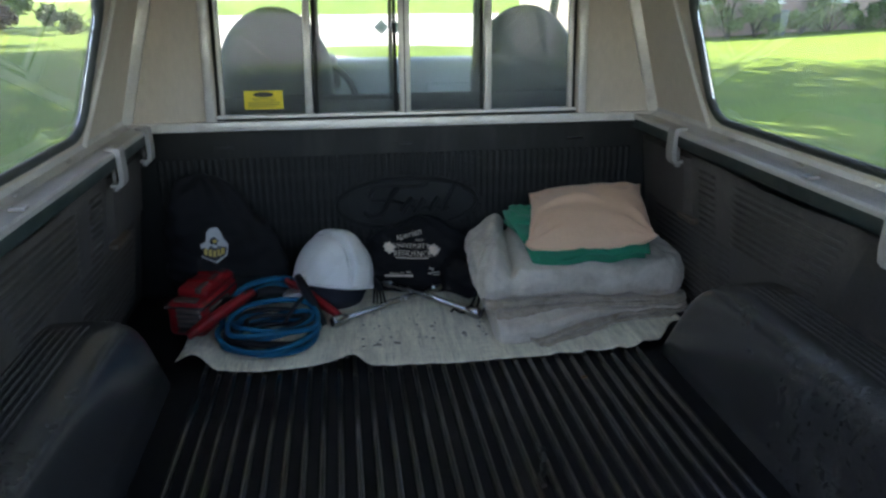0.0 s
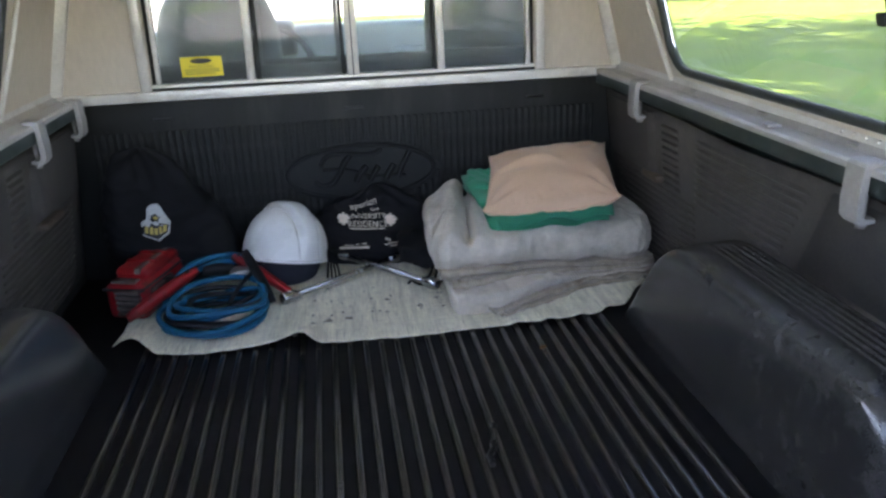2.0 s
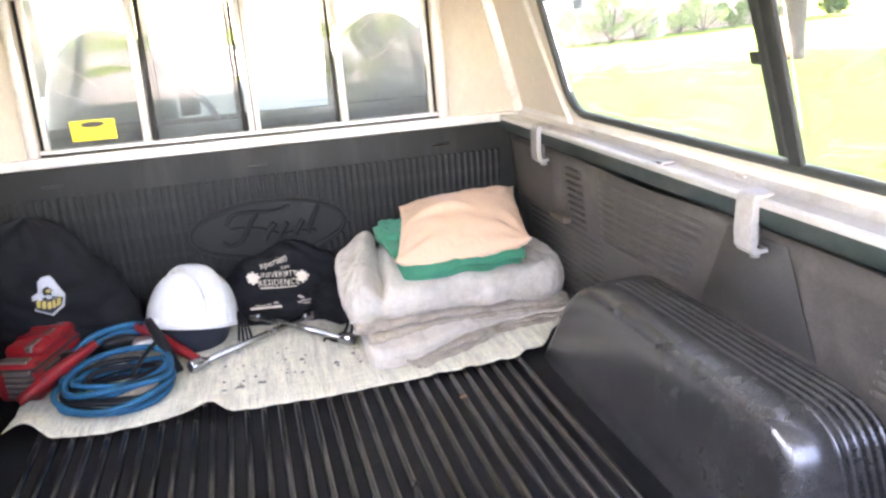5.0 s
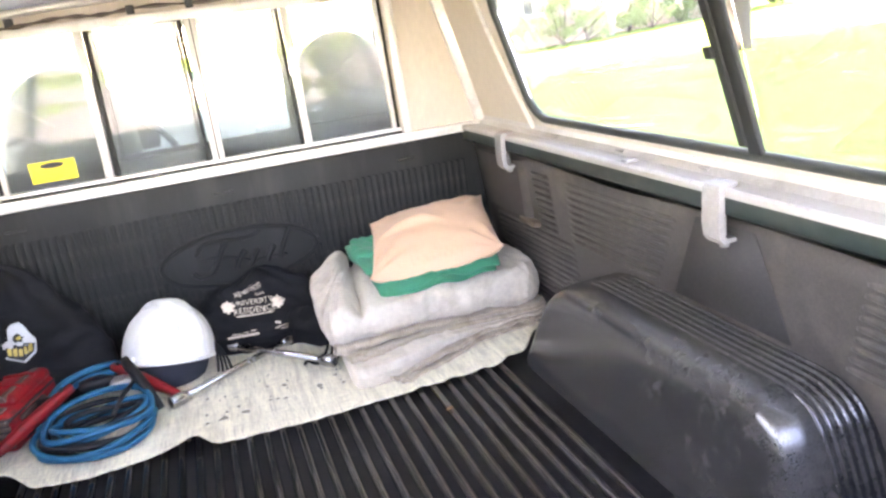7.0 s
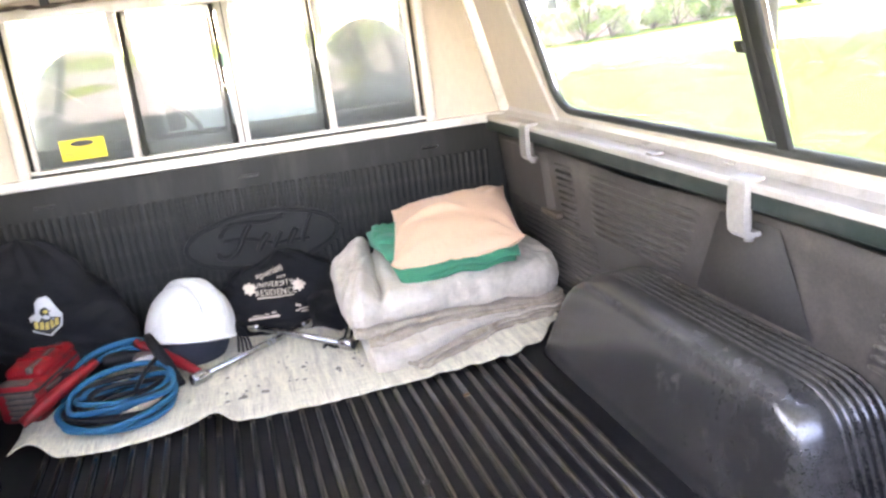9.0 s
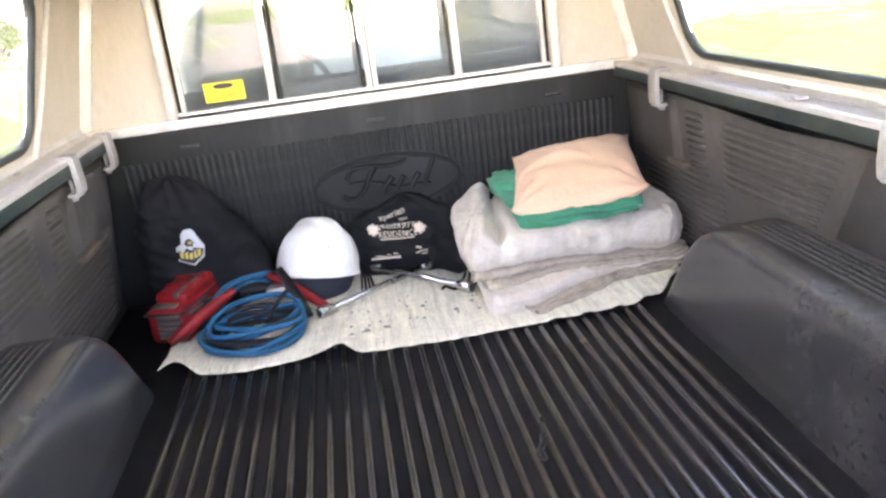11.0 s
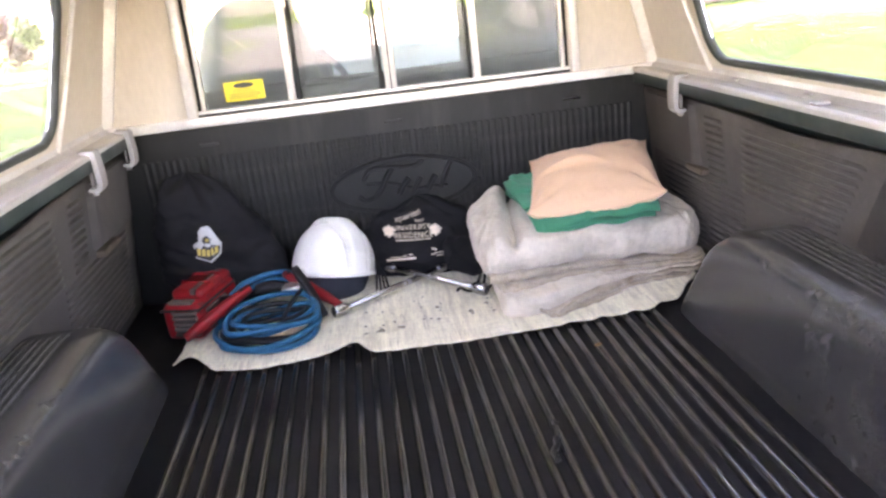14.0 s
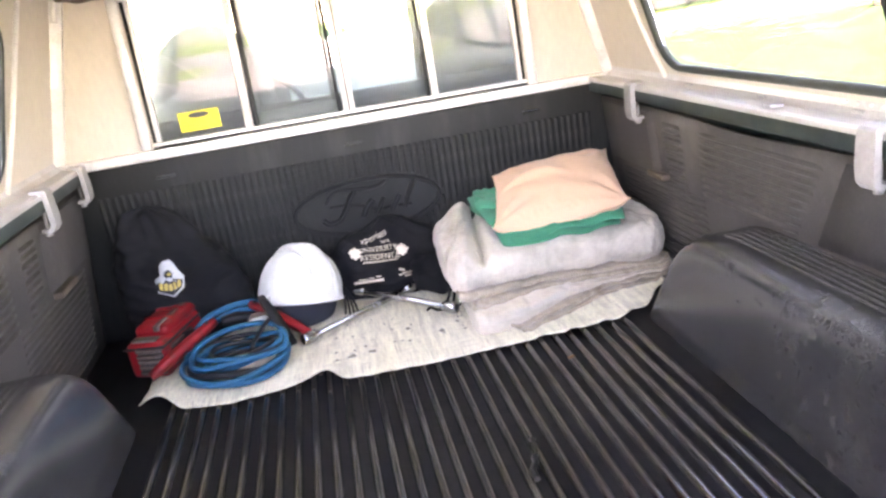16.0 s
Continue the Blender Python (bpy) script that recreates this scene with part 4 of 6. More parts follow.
def ply(keys, seed, wave=0.004, crease=0.003, nu=200, rise=0.0, nose=0.45, shape=None):
    """A folded layer: keys (x, y, middle height, thickness) run round its left, front and right edge; it reaches back to the bulkhead."""
    rows = 14

    def fn(u, v):
        x, y, z, th = along(keys, u)
        back = Vector((max(0.32, min(0.68, x)), 1.945, z))
        w = Vector((u * 14, seed * 3.3, 0.0))
        out = (Vector((x, y, z)) - back)
        reach = out.length
        out.normalize()
        side = -1 if v < 0.5 else 1
        q = abs(v - 0.5) * 2
        a = min(1.0, q / 0.5) * math.pi / 2                       # round nose, then the flat of the layer
        inward = nose * th * (1 - math.cos(a)) + max(0.0, (q - 0.5) / 0.5) * (reach - nose * th)
        p = Vector((x, y, z)) - out * inward
        p.z += side * th / 2 * math.sin(a) + (rise * max(0.0, (q - 0.5) / 0.5) if side > 0 else 0.0)
        flat = max(0.0, 1 - max(0.0, (q - 0.5) / 0.5) * 1.3)
        p += out * flat * (wave * noise.noise(w) + 0.5 * wave * noise.noise(w * 2.7))
        p.z += flat * (0.8 * wave * noise.noise(w + Vector((0, 0, 7))) + 0.35 * wave * noise.noise(w * 3.1))
        k = Vector((p.x * 8 + 3 * noise.noise(w * 0.5), p.y * 11, p.z * 22 + seed))
        fold = 0.4 - 1.6 * abs(noise.noise(k)) + 0.5 * noise.noise(k * 2.3) + 0.3 * noise.noise(k * 4.1)
        p.z += side * crease * fold * math.sin(a) ** 2
        p += out * crease * 0.6 * fold * math.cos(a)
        return shape(p, side, q) if shape else p
    return surf(fn, nu, rows * 4)


def cover_shape(p, side, q):
    """The thick cover: a raised fold along its left end, a deep crease beside it and sagging creases."""
    if side > 0:
        f = max(0.0, min(1.0, (q - 0.15) / 0.35))
        line = p.x - 0.262 - 0.16 * (p.y - 1.56)
        p.z += f * (0.026 * math.exp(-((line + 0.045) / 0.034) ** 2) - 0.024 * math.exp(-(line / 0.013) ** 2) + 0.010 * math.exp(-((line - 0.035) / 0.03) ** 2))
        p.z -= f * 0.007 * math.exp(-((p.y - 1.64 - 0.12 * (p.x - 0.3)) / 0.012) ** 2) * max(0.0, 1 - abs(p.x - 0.52) / 0.16)
        p.z += f * 0.006 * math.sin(p.x * 21 + 6 * p.y) * math.exp(-((p.y - 1.63) / 0.06) ** 2)
    return p


BACK_L, BACK_R = 1.90, 1.88
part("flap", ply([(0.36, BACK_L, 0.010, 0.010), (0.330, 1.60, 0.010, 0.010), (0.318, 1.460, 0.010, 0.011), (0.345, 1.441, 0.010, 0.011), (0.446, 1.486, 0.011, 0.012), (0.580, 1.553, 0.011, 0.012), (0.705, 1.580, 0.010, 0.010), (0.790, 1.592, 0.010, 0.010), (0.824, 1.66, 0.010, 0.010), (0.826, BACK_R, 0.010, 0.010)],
                 1.0, 0.013, 0.003), SOILED_SHADED, blanket)
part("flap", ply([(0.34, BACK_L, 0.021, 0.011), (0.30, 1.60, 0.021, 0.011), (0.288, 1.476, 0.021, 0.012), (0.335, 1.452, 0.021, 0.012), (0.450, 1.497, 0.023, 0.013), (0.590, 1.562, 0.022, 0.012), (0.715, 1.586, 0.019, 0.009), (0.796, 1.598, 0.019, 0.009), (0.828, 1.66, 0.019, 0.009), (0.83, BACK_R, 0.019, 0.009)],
                 1.7, 0.013, 0.004), SOILED_SHADED, blanket)
part("fold", ply([(0.22, BACK_L, 0.036, 0.052), (0.208, 1.62, 0.036, 0.054), (0.206, 1.492, 0.036, 0.056), (0.232, 1.462, 0.034, 0.056), (0.300, 1.458, 0.034, 0.052), (0.370, 1.482, 0.041, 0.044), (0.460, 1.524, 0.045, 0.030), (0.560, 1.568, 0.037, 0.016), (0.700, 1.598, 0.028, 0.009), (0.798, 1.606, 0.028, 0.009), (0.830, 1.67, 0.028, 0.009), (0.832, BACK_R, 0.028, 0.009)],
                 3.0, 0.006, 0.005, nose=0.3), BLANKET, blanket)
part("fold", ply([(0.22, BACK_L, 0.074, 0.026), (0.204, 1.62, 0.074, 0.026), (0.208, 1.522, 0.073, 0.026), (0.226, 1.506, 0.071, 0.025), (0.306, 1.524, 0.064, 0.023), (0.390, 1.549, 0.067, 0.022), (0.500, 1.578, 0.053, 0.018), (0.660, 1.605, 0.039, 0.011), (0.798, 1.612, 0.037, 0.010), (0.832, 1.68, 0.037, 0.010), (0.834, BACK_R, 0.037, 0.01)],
                 5.0, 0.009, 0.005), SOILED_SHADED, blanket)
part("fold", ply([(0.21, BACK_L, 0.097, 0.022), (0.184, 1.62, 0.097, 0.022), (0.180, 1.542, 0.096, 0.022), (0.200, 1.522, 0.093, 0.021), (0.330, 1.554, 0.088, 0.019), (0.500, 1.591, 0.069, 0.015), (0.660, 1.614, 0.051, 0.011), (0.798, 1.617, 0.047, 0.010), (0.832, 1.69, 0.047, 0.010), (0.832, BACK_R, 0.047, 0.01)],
                 7.0, 0.009, 0.005), SOILED_SHADED, blanket)
part("top_fold", ply([(0.190, BACK_L, 0.156, 0.090), (0.172, 1.74, 0.154, 0.088), (0.170, 1.610, 0.138, 0.082), (0.190, 1.552, 0.134, 0.076), (0.300, 1.556, 0.131, 0.076), (0.410, 1.580, 0.130, 0.084), (0.500, 1.597, 0.122, 0.094), (0.600, 1.611, 0.112, 0.108), (0.700, 1.618, 0.107, 0.116), (0.778, 1.624, 0.104, 0.116), (0.818, 1.654, 0.102, 0.114), (0.832, 1.73, 0.102, 0.114), (0.834, BACK_R, 0.106, 0.114)],
                     11.0, 0.011, 0.009, 300, 0.024, 0.34, cover_shape), BLANKET, blanket)
part("side_fold", soft_slab([(0.206, 1.582, 0.060), (0.276, 1.572, 0.120), (0.306, 1.87, 0.160), (0.184, 1.80, 0.142)], 0.100, 3.0, 70, 70, 0.016, 0.011, 13.0), BLANKET, blanket)

# green cloth, pillow
shirt = thing("green_cloth", (0.5, 1.75, 0.17), "folded green cotton cloth lying on the blanket", "cloth")
def drape(s, t, q, side):
    q.z -= 0.020 * max(0, 1 - s / 0.3) * max(0, 1 - t / 0.35) + 0.010 * max(0, 1 - t / 0.12)
    q.z += 0.005 * math.sin(16 * s + 5 * t) * max(0, 1 - t / 0.4)
    return q


part("fold", soft_slab([(0.350, 1.610, 0.189), (0.670, 1.610, 0.195), (0.750, 1.910, 0.228), (0.325, 1.930, 0.213)], 0.016, 14, 90, 60, 0.018, 0.005, 4.0, drape), GREEN_CLOTH, shirt)
part("fold", soft_slab([(0.344, 1.622, 0.200), (0.688, 1.610, 0.207), (0.760, 1.910, 0.241), (0.315, 1.930, 0.227)], 0.018, 10, 90, 60, 0.020, 0.008, 6.0, drape), GREEN_CLOTH, shirt)
part("crumple", soft_slab([(0.312, 1.790, 0.235), (0.430, 1.760, 0.235), (0.460, 1.910, 0.249), (0.315, 1.920, 0.253)], 0.040, 4, 60, 60, 0.022, 0.012, 8.0), GREEN_CLOTH, shirt)
part("crumple", soft_slab([(0.320, 1.832, 0.265), (0.440, 1.820, 0.253), (0.460, 1.910, 0.265), (0.332, 1.915, 0.279)], 0.022, 4, 60, 60, 0.026, 0.012, 9.3), GREEN_CLOTH, shirt)
part("crumple", soft_slab([(0.328, 1.710, 0.225), (0.410, 1.700, 0.223), (0.430, 1.840, 0.243), (0.320, 1.850, 0.248)], 0.022, 5, 60, 50, 0.020, 0.009, 3.3), GREEN_CLOTH, shirt)

cushion = thing("pillow", (0.55, 1.78, 0.2), "peach cotton pillow resting on the green cloth", "pillow")
PC = [Vector(p) for p in ((0.328, 1.667, 0.213), (0.705, 1.624, 0.237), (0.768, 1.931, 0.309), (0.413, 1.961, 0.284))]


def pillow_fn(side):
    def fn(u, v):
        x, y = 2 * u - 1, 2 * v - 1
        k = 1 - (0.02 if y > 0 else 0.005) * (1 - x ** 4) * abs(y) ** 3          # edges drawn in between the corners
        m = 1 - 0.022 * (1 - y ** 4) * abs(x) ** 3
        s, t = (x * m + 1) / 2, (y * k + 1) / 2
        p = PC[0].lerp(PC[1], s).lerp(PC[3].lerp(PC[2], s), t)
        puff = (max(0, 1 - x * x) ** 0.37) * (max(0, 1 - y * y) ** 0.37)
        p.z += side * (0.066 if side > 0 else 0.048) * puff
        front = max(0.0, -y) ** 2 * (1 - x * x)
        p.z -= 0.013 * front                                    # the front edge sags over the cloth
        p.y -= 0.010 * front
        edge = max(abs(x), abs(y))
        p.z += 0.007 * noise.noise(Vector((x * 1.7, y * 1.7, side))) * puff + 0.006 * noise.noise(Vector((x * 6, y * 6, 2 + side))) * (edge ** 4) * puff ** 0.5
        if side > 0:
            d = y + 0.02 + 0.5 * (x + 0.35) ** 2                # long curved crease
            p.z += 0.011 * puff * math.tanh(d / 0.05) * math.exp(-(d / 0.22) ** 2) * max(0.0, 1 - ((x + 0.35) / 0.62) ** 2)
            for cx, cy, turn in ((1, 1, 0.9), (-1, -1, 0.7), (1, -1, 2.3), (-1, 1, 2.4)):      # creases running out of the corners
                dx, dy = x - cx, y - cy
                r = math.hypot(dx, dy)
                p.z += 0.0055 * math.sin(11 * math.atan2(dy, dx) + turn * 5) * math.exp(-((r - 0.42) / 0.26) ** 2) * puff ** 0.5
        p.z += 0.007 * puff * noise.noise(Vector((x * 2.6 + y, y * 2.4, 7 * side)))
        pucker = max(0, (edge - 0.78) / 0.22) * (1 - edge ** 30)
        p.z += side * 0.006 * pucker * noise.noise(Vector((x * 16, y * 16, 3.0))) * min(1, 3 * (1 - min(abs(x), abs(y))))
        ear = (abs(x) * abs(y)) ** 9
        p += (p - (PC[0] + PC[2]) / 2) * 0.025 * ear
        p.z += 0.012 * ear
        return p
    return fn


bm = surf(pillow_fn(1), 90, 80)
low = surf(pillow_fn(-1), 90, 80)
me_low = bpy.data.meshes.new("low")
low.to_mesh(me_low)
low.free()
bm.from_mesh(me_low)
bpy.data.meshes.remove(me_low)
bmesh.ops.remove_doubles(bm, verts=bm.verts, dist=1e-4)
case = part("pillowcase", bm, PEACH, cushion)
seam = []
for k in range(4):
    for i in range(16):
        t = i / 16
        u, v = ((t, 0), (1, t), (1 - t, 1), (0, 1 - t))[k]
        seam.append(pillow_fn(1)(u, v))
part("seam", tube(seam, 0.0022, 6, closed=True), PEACH, case)

# drawstring bags: soft bodies leaning on the front wall
BAGS = {"dark": (Vector((-0.545, 1.885, 0.0)), 0.203, 0.100, 0.392, 0.9), "print": (Vector((0.042, 1.938, 0.0)), 0.200, 0.064, 0.222, 2.3)}


def bag_point(key, a, h, out=0.0):
    """A point of the bag's skin at the turn a (0 faces the rear of the bed) and the height h, from 0 to 1."""
    c, rx, ry, H, seed = BAGS[key]
    if key == "dark":
        w = (0.80 + 0.25 * math.sin(min(1, h * 1.25) * 2.2)) * (max(0, 1 - h) ** (0.30 if math.sin(a) < 0 else 0.42)) * (0.55 + 0.45 * min(1, h * 9))
        d = w * (1.0 - 0.25 * h)
    else:
        w = (0.90 + 0.12 * math.sin(h * 2.6)) * math.sqrt(max(0, 1 - h ** 3.5)) * (0.72 + 0.28 * min(1, h * 6))
        d = math.sqrt(max(0, 1 - h ** 3)) * (0.6 + 0.4 * math.sin(math.pi * min(1, h + 0.15)))
    x, y = rx * w * sgp(math.sin(a), 0.8), -ry * d * sgp(math.cos(a), 0.8)
    p = c + Vector((x, y + (0.035 if key == "dark" else 0.012) * h, H * h))
    if key == "dark":
        p.x -= 0.072 * h * h
    q = p * 13 + Vector((seed, 0, 0))
    n = Vector((math.sin(a), -math.cos(a), 0.15))
    amt = 0.013 * noise.noise(q) + 0.006 * noise.noise(q * 2.7)
    amt += 0.010 * (0.4 - abs(noise.noise(Vector((q.x * 0.8, q.y, q.z * 2.2 + 0.5 * q.x)))) * 2) * min(1, 5 * (1 - h))
    if key == "dark":       # a slack mouth: folds gathered under the top
        amt += 0.009 * math.sin(5 * a + 14 * h + 4 * noise.noise(q * 0.35)) * max(0.0, (h - 0.6) / 0.4) + 0.010 * (0.3 - 2 * abs(noise.noise(Vector((p.x * 7 - p.z * 9, p.y * 5, p.z * 6 + 2)))))
        p.z += 0.02 * max(0.0, (h - 0.8) / 0.2) * math.sin(9 * p.x + 1.2)
    if key == "print":
        p.z += h * max(0, (h - 0.72) / 0.28) * (0.024 * math.exp(-((p.x - 0.06) / 0.05) ** 2) - 0.010 * math.exp(-((p.x + 0.01) / 0.03) ** 2))
        amt += 0.006 * noise.noise(q * 0.8) + 0.006 * math.sin(7 * a + 9 * h + 3 * noise.noise(q * 0.4)) * max(0.0, (h - 0.55) / 0.45) + 0.010 * (0.35 - abs(noise.noise(Vector((p.x * 9 + p.z * 16, p.x * 14 - p.z * 9, 4.0)))) * 2) * min(1, 4 * (1 - h))
    return p + n * (amt + out)


def bag_front(key, x, h_z, out):
    """The skin's point at the side offset x and height z."""
    c, rx, ry, H, seed = BAGS[key]
    h = max(0.02, min(0.97, h_z / H))
    a = 0.0
    for it in range(14):
        a -= max(-0.3, min(0.3, (bag_point(key, a, h).x - x) * 4.0))
        a = max(-1.3, min(1.3, a))
    return bag_point(key, a, h, out)


def bag(key, label):
    c, rx, ry, H, seed = BAGS[key]
    b = thing("drawstring_bag", c, label, "bag", "black bags by the bulkhead")
    part("body", surf(lambda u, v: bag_point(key, 2 * math.pi * u, v), 80, 50, wrap_u=True), BLACK_CLOTH, b)
    return b


dark_bag = bag("dark", "black cloth drawstring bag with a shield badge on the front")
print_bag = bag("print", "black cloth drawstring bag with cream lettering on the front")


def decal(name, key, pts, out, material, parent):
    """A printed patch: an outline of (x, z) offsets laid on the bag's skin."""
    bm = bmesh.new()
    cx, cz = sum(p[0] for p in pts) / len(pts), sum(p[1] for p in pts) / len(pts)
    rings = []
    for f in (1.0, 0.66, 0.33):
        rings.append([bm.verts.new(bag_front(key, cx + f * (x - cx), cz + f * (z - cz), out)) for x, z in pts])
    mid = bm.verts.new(bag_front(key, cx, cz, out))
    n = len(pts)
    for a, b in zip(rings, rings[1:]):
        for i in range(n):
            bm.faces.new((a[i], a[(i + 1) % n], b[(i + 1) % n], b[i]))
    for i in range(n):
        bm.faces.new((rings[-1][i], rings[-1][(i + 1) % n], mid))
    return part(name, bm, material, parent)


bx, bz = -0.580, 0.208
shield = [(-0.040, 0.008), (-0.024, 0.016), (-0.022, 0.042), (-0.010, 0.054), (0.008, 0.054), (0.018, 0.044), (0.024, 0.02), (0.040, 0.004), (0.036, -0.026), (0.004, -0.048), (-0.038, -0.030)]
badge = decal("badge", "dark", [(bx + x, bz + z) for x, z in shield], 0.003, WHITE_PRINT, dark_bag)
decal("badge_field", "dark", [(bx + x, bz + z) for x, z in ((-0.034, -0.002), (0.0, 0.004), (0.035, -0.004), (0.031, -0.023), (0.003, -0.042), (-0.033, -0.027))], 0.0045, INK, badge)
for k in range(5):
    x = bx - 0.024 + 0.012 * k
    z = bz - 0.022 + 0.0035 * abs(k - 2)
    decal("badge_bar", "dark", [(x - 0.0045, z - 0.008 + 0.002 * (k < 3)), (x + 0.0045, z - 0.008 + 0.002 * (k > 1)), (x + 0.0045, z + 0.011), (x - 0.0045, z + 0.011)], 0.006, GOLD, badge)
decal("badge_shape", "dark", [(bx + 0.0 + 0.013 * math.cos(a), bz + 0.016 + 0.013 * math.sin(a)) for a in [0.785 * i for i in range(8)]], 0.0045, INK, badge)
decal("badge_dot", "dark", [(bx + 0.002 + 0.006 * math.cos(a), bz + 0.017 + 0.005 * math.sin(a)) for a in [0.785 * i for i in range(8)]], 0.006, GOLD, badge)


def bag_text(body, size, x, z, spacing=1.0, tilt=0.0):
    bm = text_mesh(body, size, spacing)
    bmesh.ops.triangulate(bm, faces=bm.faces)
    bmesh.ops.subdivide_edges(bm, edges=[e for e in bm.edges if e.calc_length() > size * 0.4], cuts=1)
    for v in bm.verts:
        px, pz = v.co.x, v.co.y
        v.co = bag_front("print", x + px - tilt * pz, z + pz + tilt * px, 0.0035)
    return part("lettering", bm, CREAM_PRINT, print_bag, smooth=False, recalc=False)


TX, TZ = 0.014, 0.136
bag_text("UNIVERSITY", 0.0205, TX, TZ + 0.012, 1.05, -0.06)
bag_text("RESIDENCE", 0.0225, TX + 0.002, TZ - 0.010, 1.05, -0.06)
bag_text("xperien", 0.026, TX - 0.006, TZ + 0.044, 1.0, 0.10)
bag_text("here", 0.014, TX + 0.026, TZ + 0.031, 1.0, 0.02)
decal("underline", "print", [(TX - 0.052, TZ - 0.0135), (TX, TZ - 0.0165), (TX + 0.052, TZ - 0.0195), (TX + 0.052, TZ - 0.0165), (TX, TZ - 0.0135), (TX - 0.052, TZ - 0.0105)], 0.0035, CREAM_PRINT, print_bag)
for sx in (-1, 1):
    px, pz = TX + sx * 0.070, TZ + 0.010 - 0.006 * sx
    piece = [(0.014, 0.004), (0.020, 0.006), (0.021, -0.001), (0.015, -0.002), (0.014, -0.012), (0.004, -0.012), (0.003, -0.017), (-0.004, -0.016), (-0.004, -0.011), (-0.014, -0.010), (-0.013, 0.0), (-0.018, 0.005), (-0.013, 0.009),
             (-0.012, 0.013), (-0.002, 0.013), (0.0, 0.018), (0.005, 0.017), (0.005, 0.012), (0.013, 0.012)]
    decal("print_piece", "print", [(px + x, pz + z) for x, z in piece], 0.0032, CREAM_PRINT, print_bag)
for x, z, w, h in ((-0.03, 0.068, 0.088, 0.0065), (-0.045, 0.076, 0.03, 0.003), (-0.02, 0.078, 0.012, 0.003), (0.0, 0.079, 0.014, 0.0035), (0.068, 0.090, 0.008, 0.006), (0.076, 0.086, 0.006, 0.008), (0.085, 0.074, 0.030, 0.0035), (0.088, 0.066, 0.022, 0.003), (0.066, 0.072, 0.010, 0.003)):
    decal("print_bar", "print", [(x - w / 2, z - h / 2), (x + w / 2, z - h / 2 - 0.002), (x + w / 2, z + h / 2 - 0.002), (x - w / 2, z + h / 2)], 0.0032, CREAM_PRINT, print_bag)
for pts in ([(0.196, 1.711, 0.072), (0.192, 1.686, 0.045), (0.175, 1.671, 0.018), (0.140, 1.678, 0.015), (0.122, 1.706, 0.015), (0.110, 1.691, 0.015)],
            [(0.190, 1.716, 0.066), (0.175, 1.696, 0.035), (0.155, 1.701, 0.016), (0.145, 1.726, 0.015), (0.115, 1.741, 0.015)],
            [(0.200, 1.726, 0.080), (0.214, 1.694, 0.060), (0.206, 1.666, 0.030), (0.185, 1.651, 0.016)]):
    part("drawstring", tube(spline(pts, 6), 0.004, 6), BLACK_CLOTH, print_bag, "black cord")
part("mouth_fold", slab([(0.075, 1.815, 0.050), (0.205, 1.712, 0.062), (0.212, 1.760, 0.085), (0.120, 1.905, 0.120)], 0.082, 0.7, 60, 30, 0.016, 26.0, 6.0), BLACK_CLOTH, print_bag)
for k in range(4):
    part("tassel", tube(spline([(-0.118 - 0.003 * k, 1.85, 0.095), (-0.112 + 0.004 * k, 1.825, 0.07), (-0.114 + 0.009 * k, 1.808, 0.04), (-0.118 + 0.012 * k, 1.790 - 0.004 * k, 0.014)], 5), 0.0036, 6), BLACK_CLOTH, print_bag, "black cord tassel")

# hard hat
HX, HY, HZ = -0.238, 1.860, 0.064
RID = radians(37)
HAT = Matrix.Translation((HX, HY, HZ)) @ Matrix.Rotation(radians(8), 4, "Y") @ Matrix.Rotation(radians(-14), 4, "X") @ Matrix.Rotation(RID, 4, "Z")
hat = thing("hard_hat", (HX, HY, 0.01), "white plastic hard hat with a raised centre ridge", "hard hat")


def hat_fn(u, v):
    a, b = 2 * math.pi * u, v * math.pi / 2
    rad = math.cos(b) ** 0.78
    ex, ey = 0.1235 * rad * math.cos(a), 0.1285 * rad * math.sin(a)
    z = 0.152 * math.sin(b) ** 0.95
    ridge = math.exp(-(ex / 0.025) ** 8) * min(1, 2.2 * math.sin(b)) * 0.015
    groove = math.exp(-((abs(ex) - 0.033) / 0.0042) ** 2) * min(1, 2.2 * math.sin(b)) * -0.014
    n = Vector((ex / 0.0149, ey / 0.0182, z / 0.033)).normalized()
    p = Vector((ex, ey, z)) + n * (ridge + groove)
    return HAT @ p


def hat_place(x, y, z):
    return HAT @ Vector((x, y, z))


shell = part("shell", surf(hat_fn, 280, 70, wrap_u=True), HAT_WHITE, hat)
rim = []
for k in range(72):
    a = 2 * math.pi * k / 72
    f = 1.0 + 0.20 * max(0, math.sin(a)) ** 3
    rim.append(hat_place(0.1235 * math.cos(a), 0.130 * math.sin(a) * f, 0.001 - 0.006 * max(0, math.sin(a)) ** 3))
part("rim", tube(rim, 0.0045, 8, closed=True), HAT_WHITE, hat)
part("brim", surf(lambda u, v: hat_place(lerp(0.119, 0.1235, v) * math.cos(6.28319 * u), lerp(0.125, 0.130, v) * math.sin(6.28319 * u) * (1 + 0.20 * v * max(0, math.sin(6.28319 * u)) ** 3), 0.010 - 0.007 * v), 72, 3, wrap_u=True), HAT_WHITE, hat)
part("visor", surf(lambda u, v: hat_place(0.115 * math.cos(math.pi * u) * (1 - 0.02 * v), 0.122 * math.sin(math.pi * u) * (1 + 0.24 * v * math.sin(math.pi * u) ** 2), 0.004 - 0.006 * v), 30, 4), HAT_WHITE, hat)
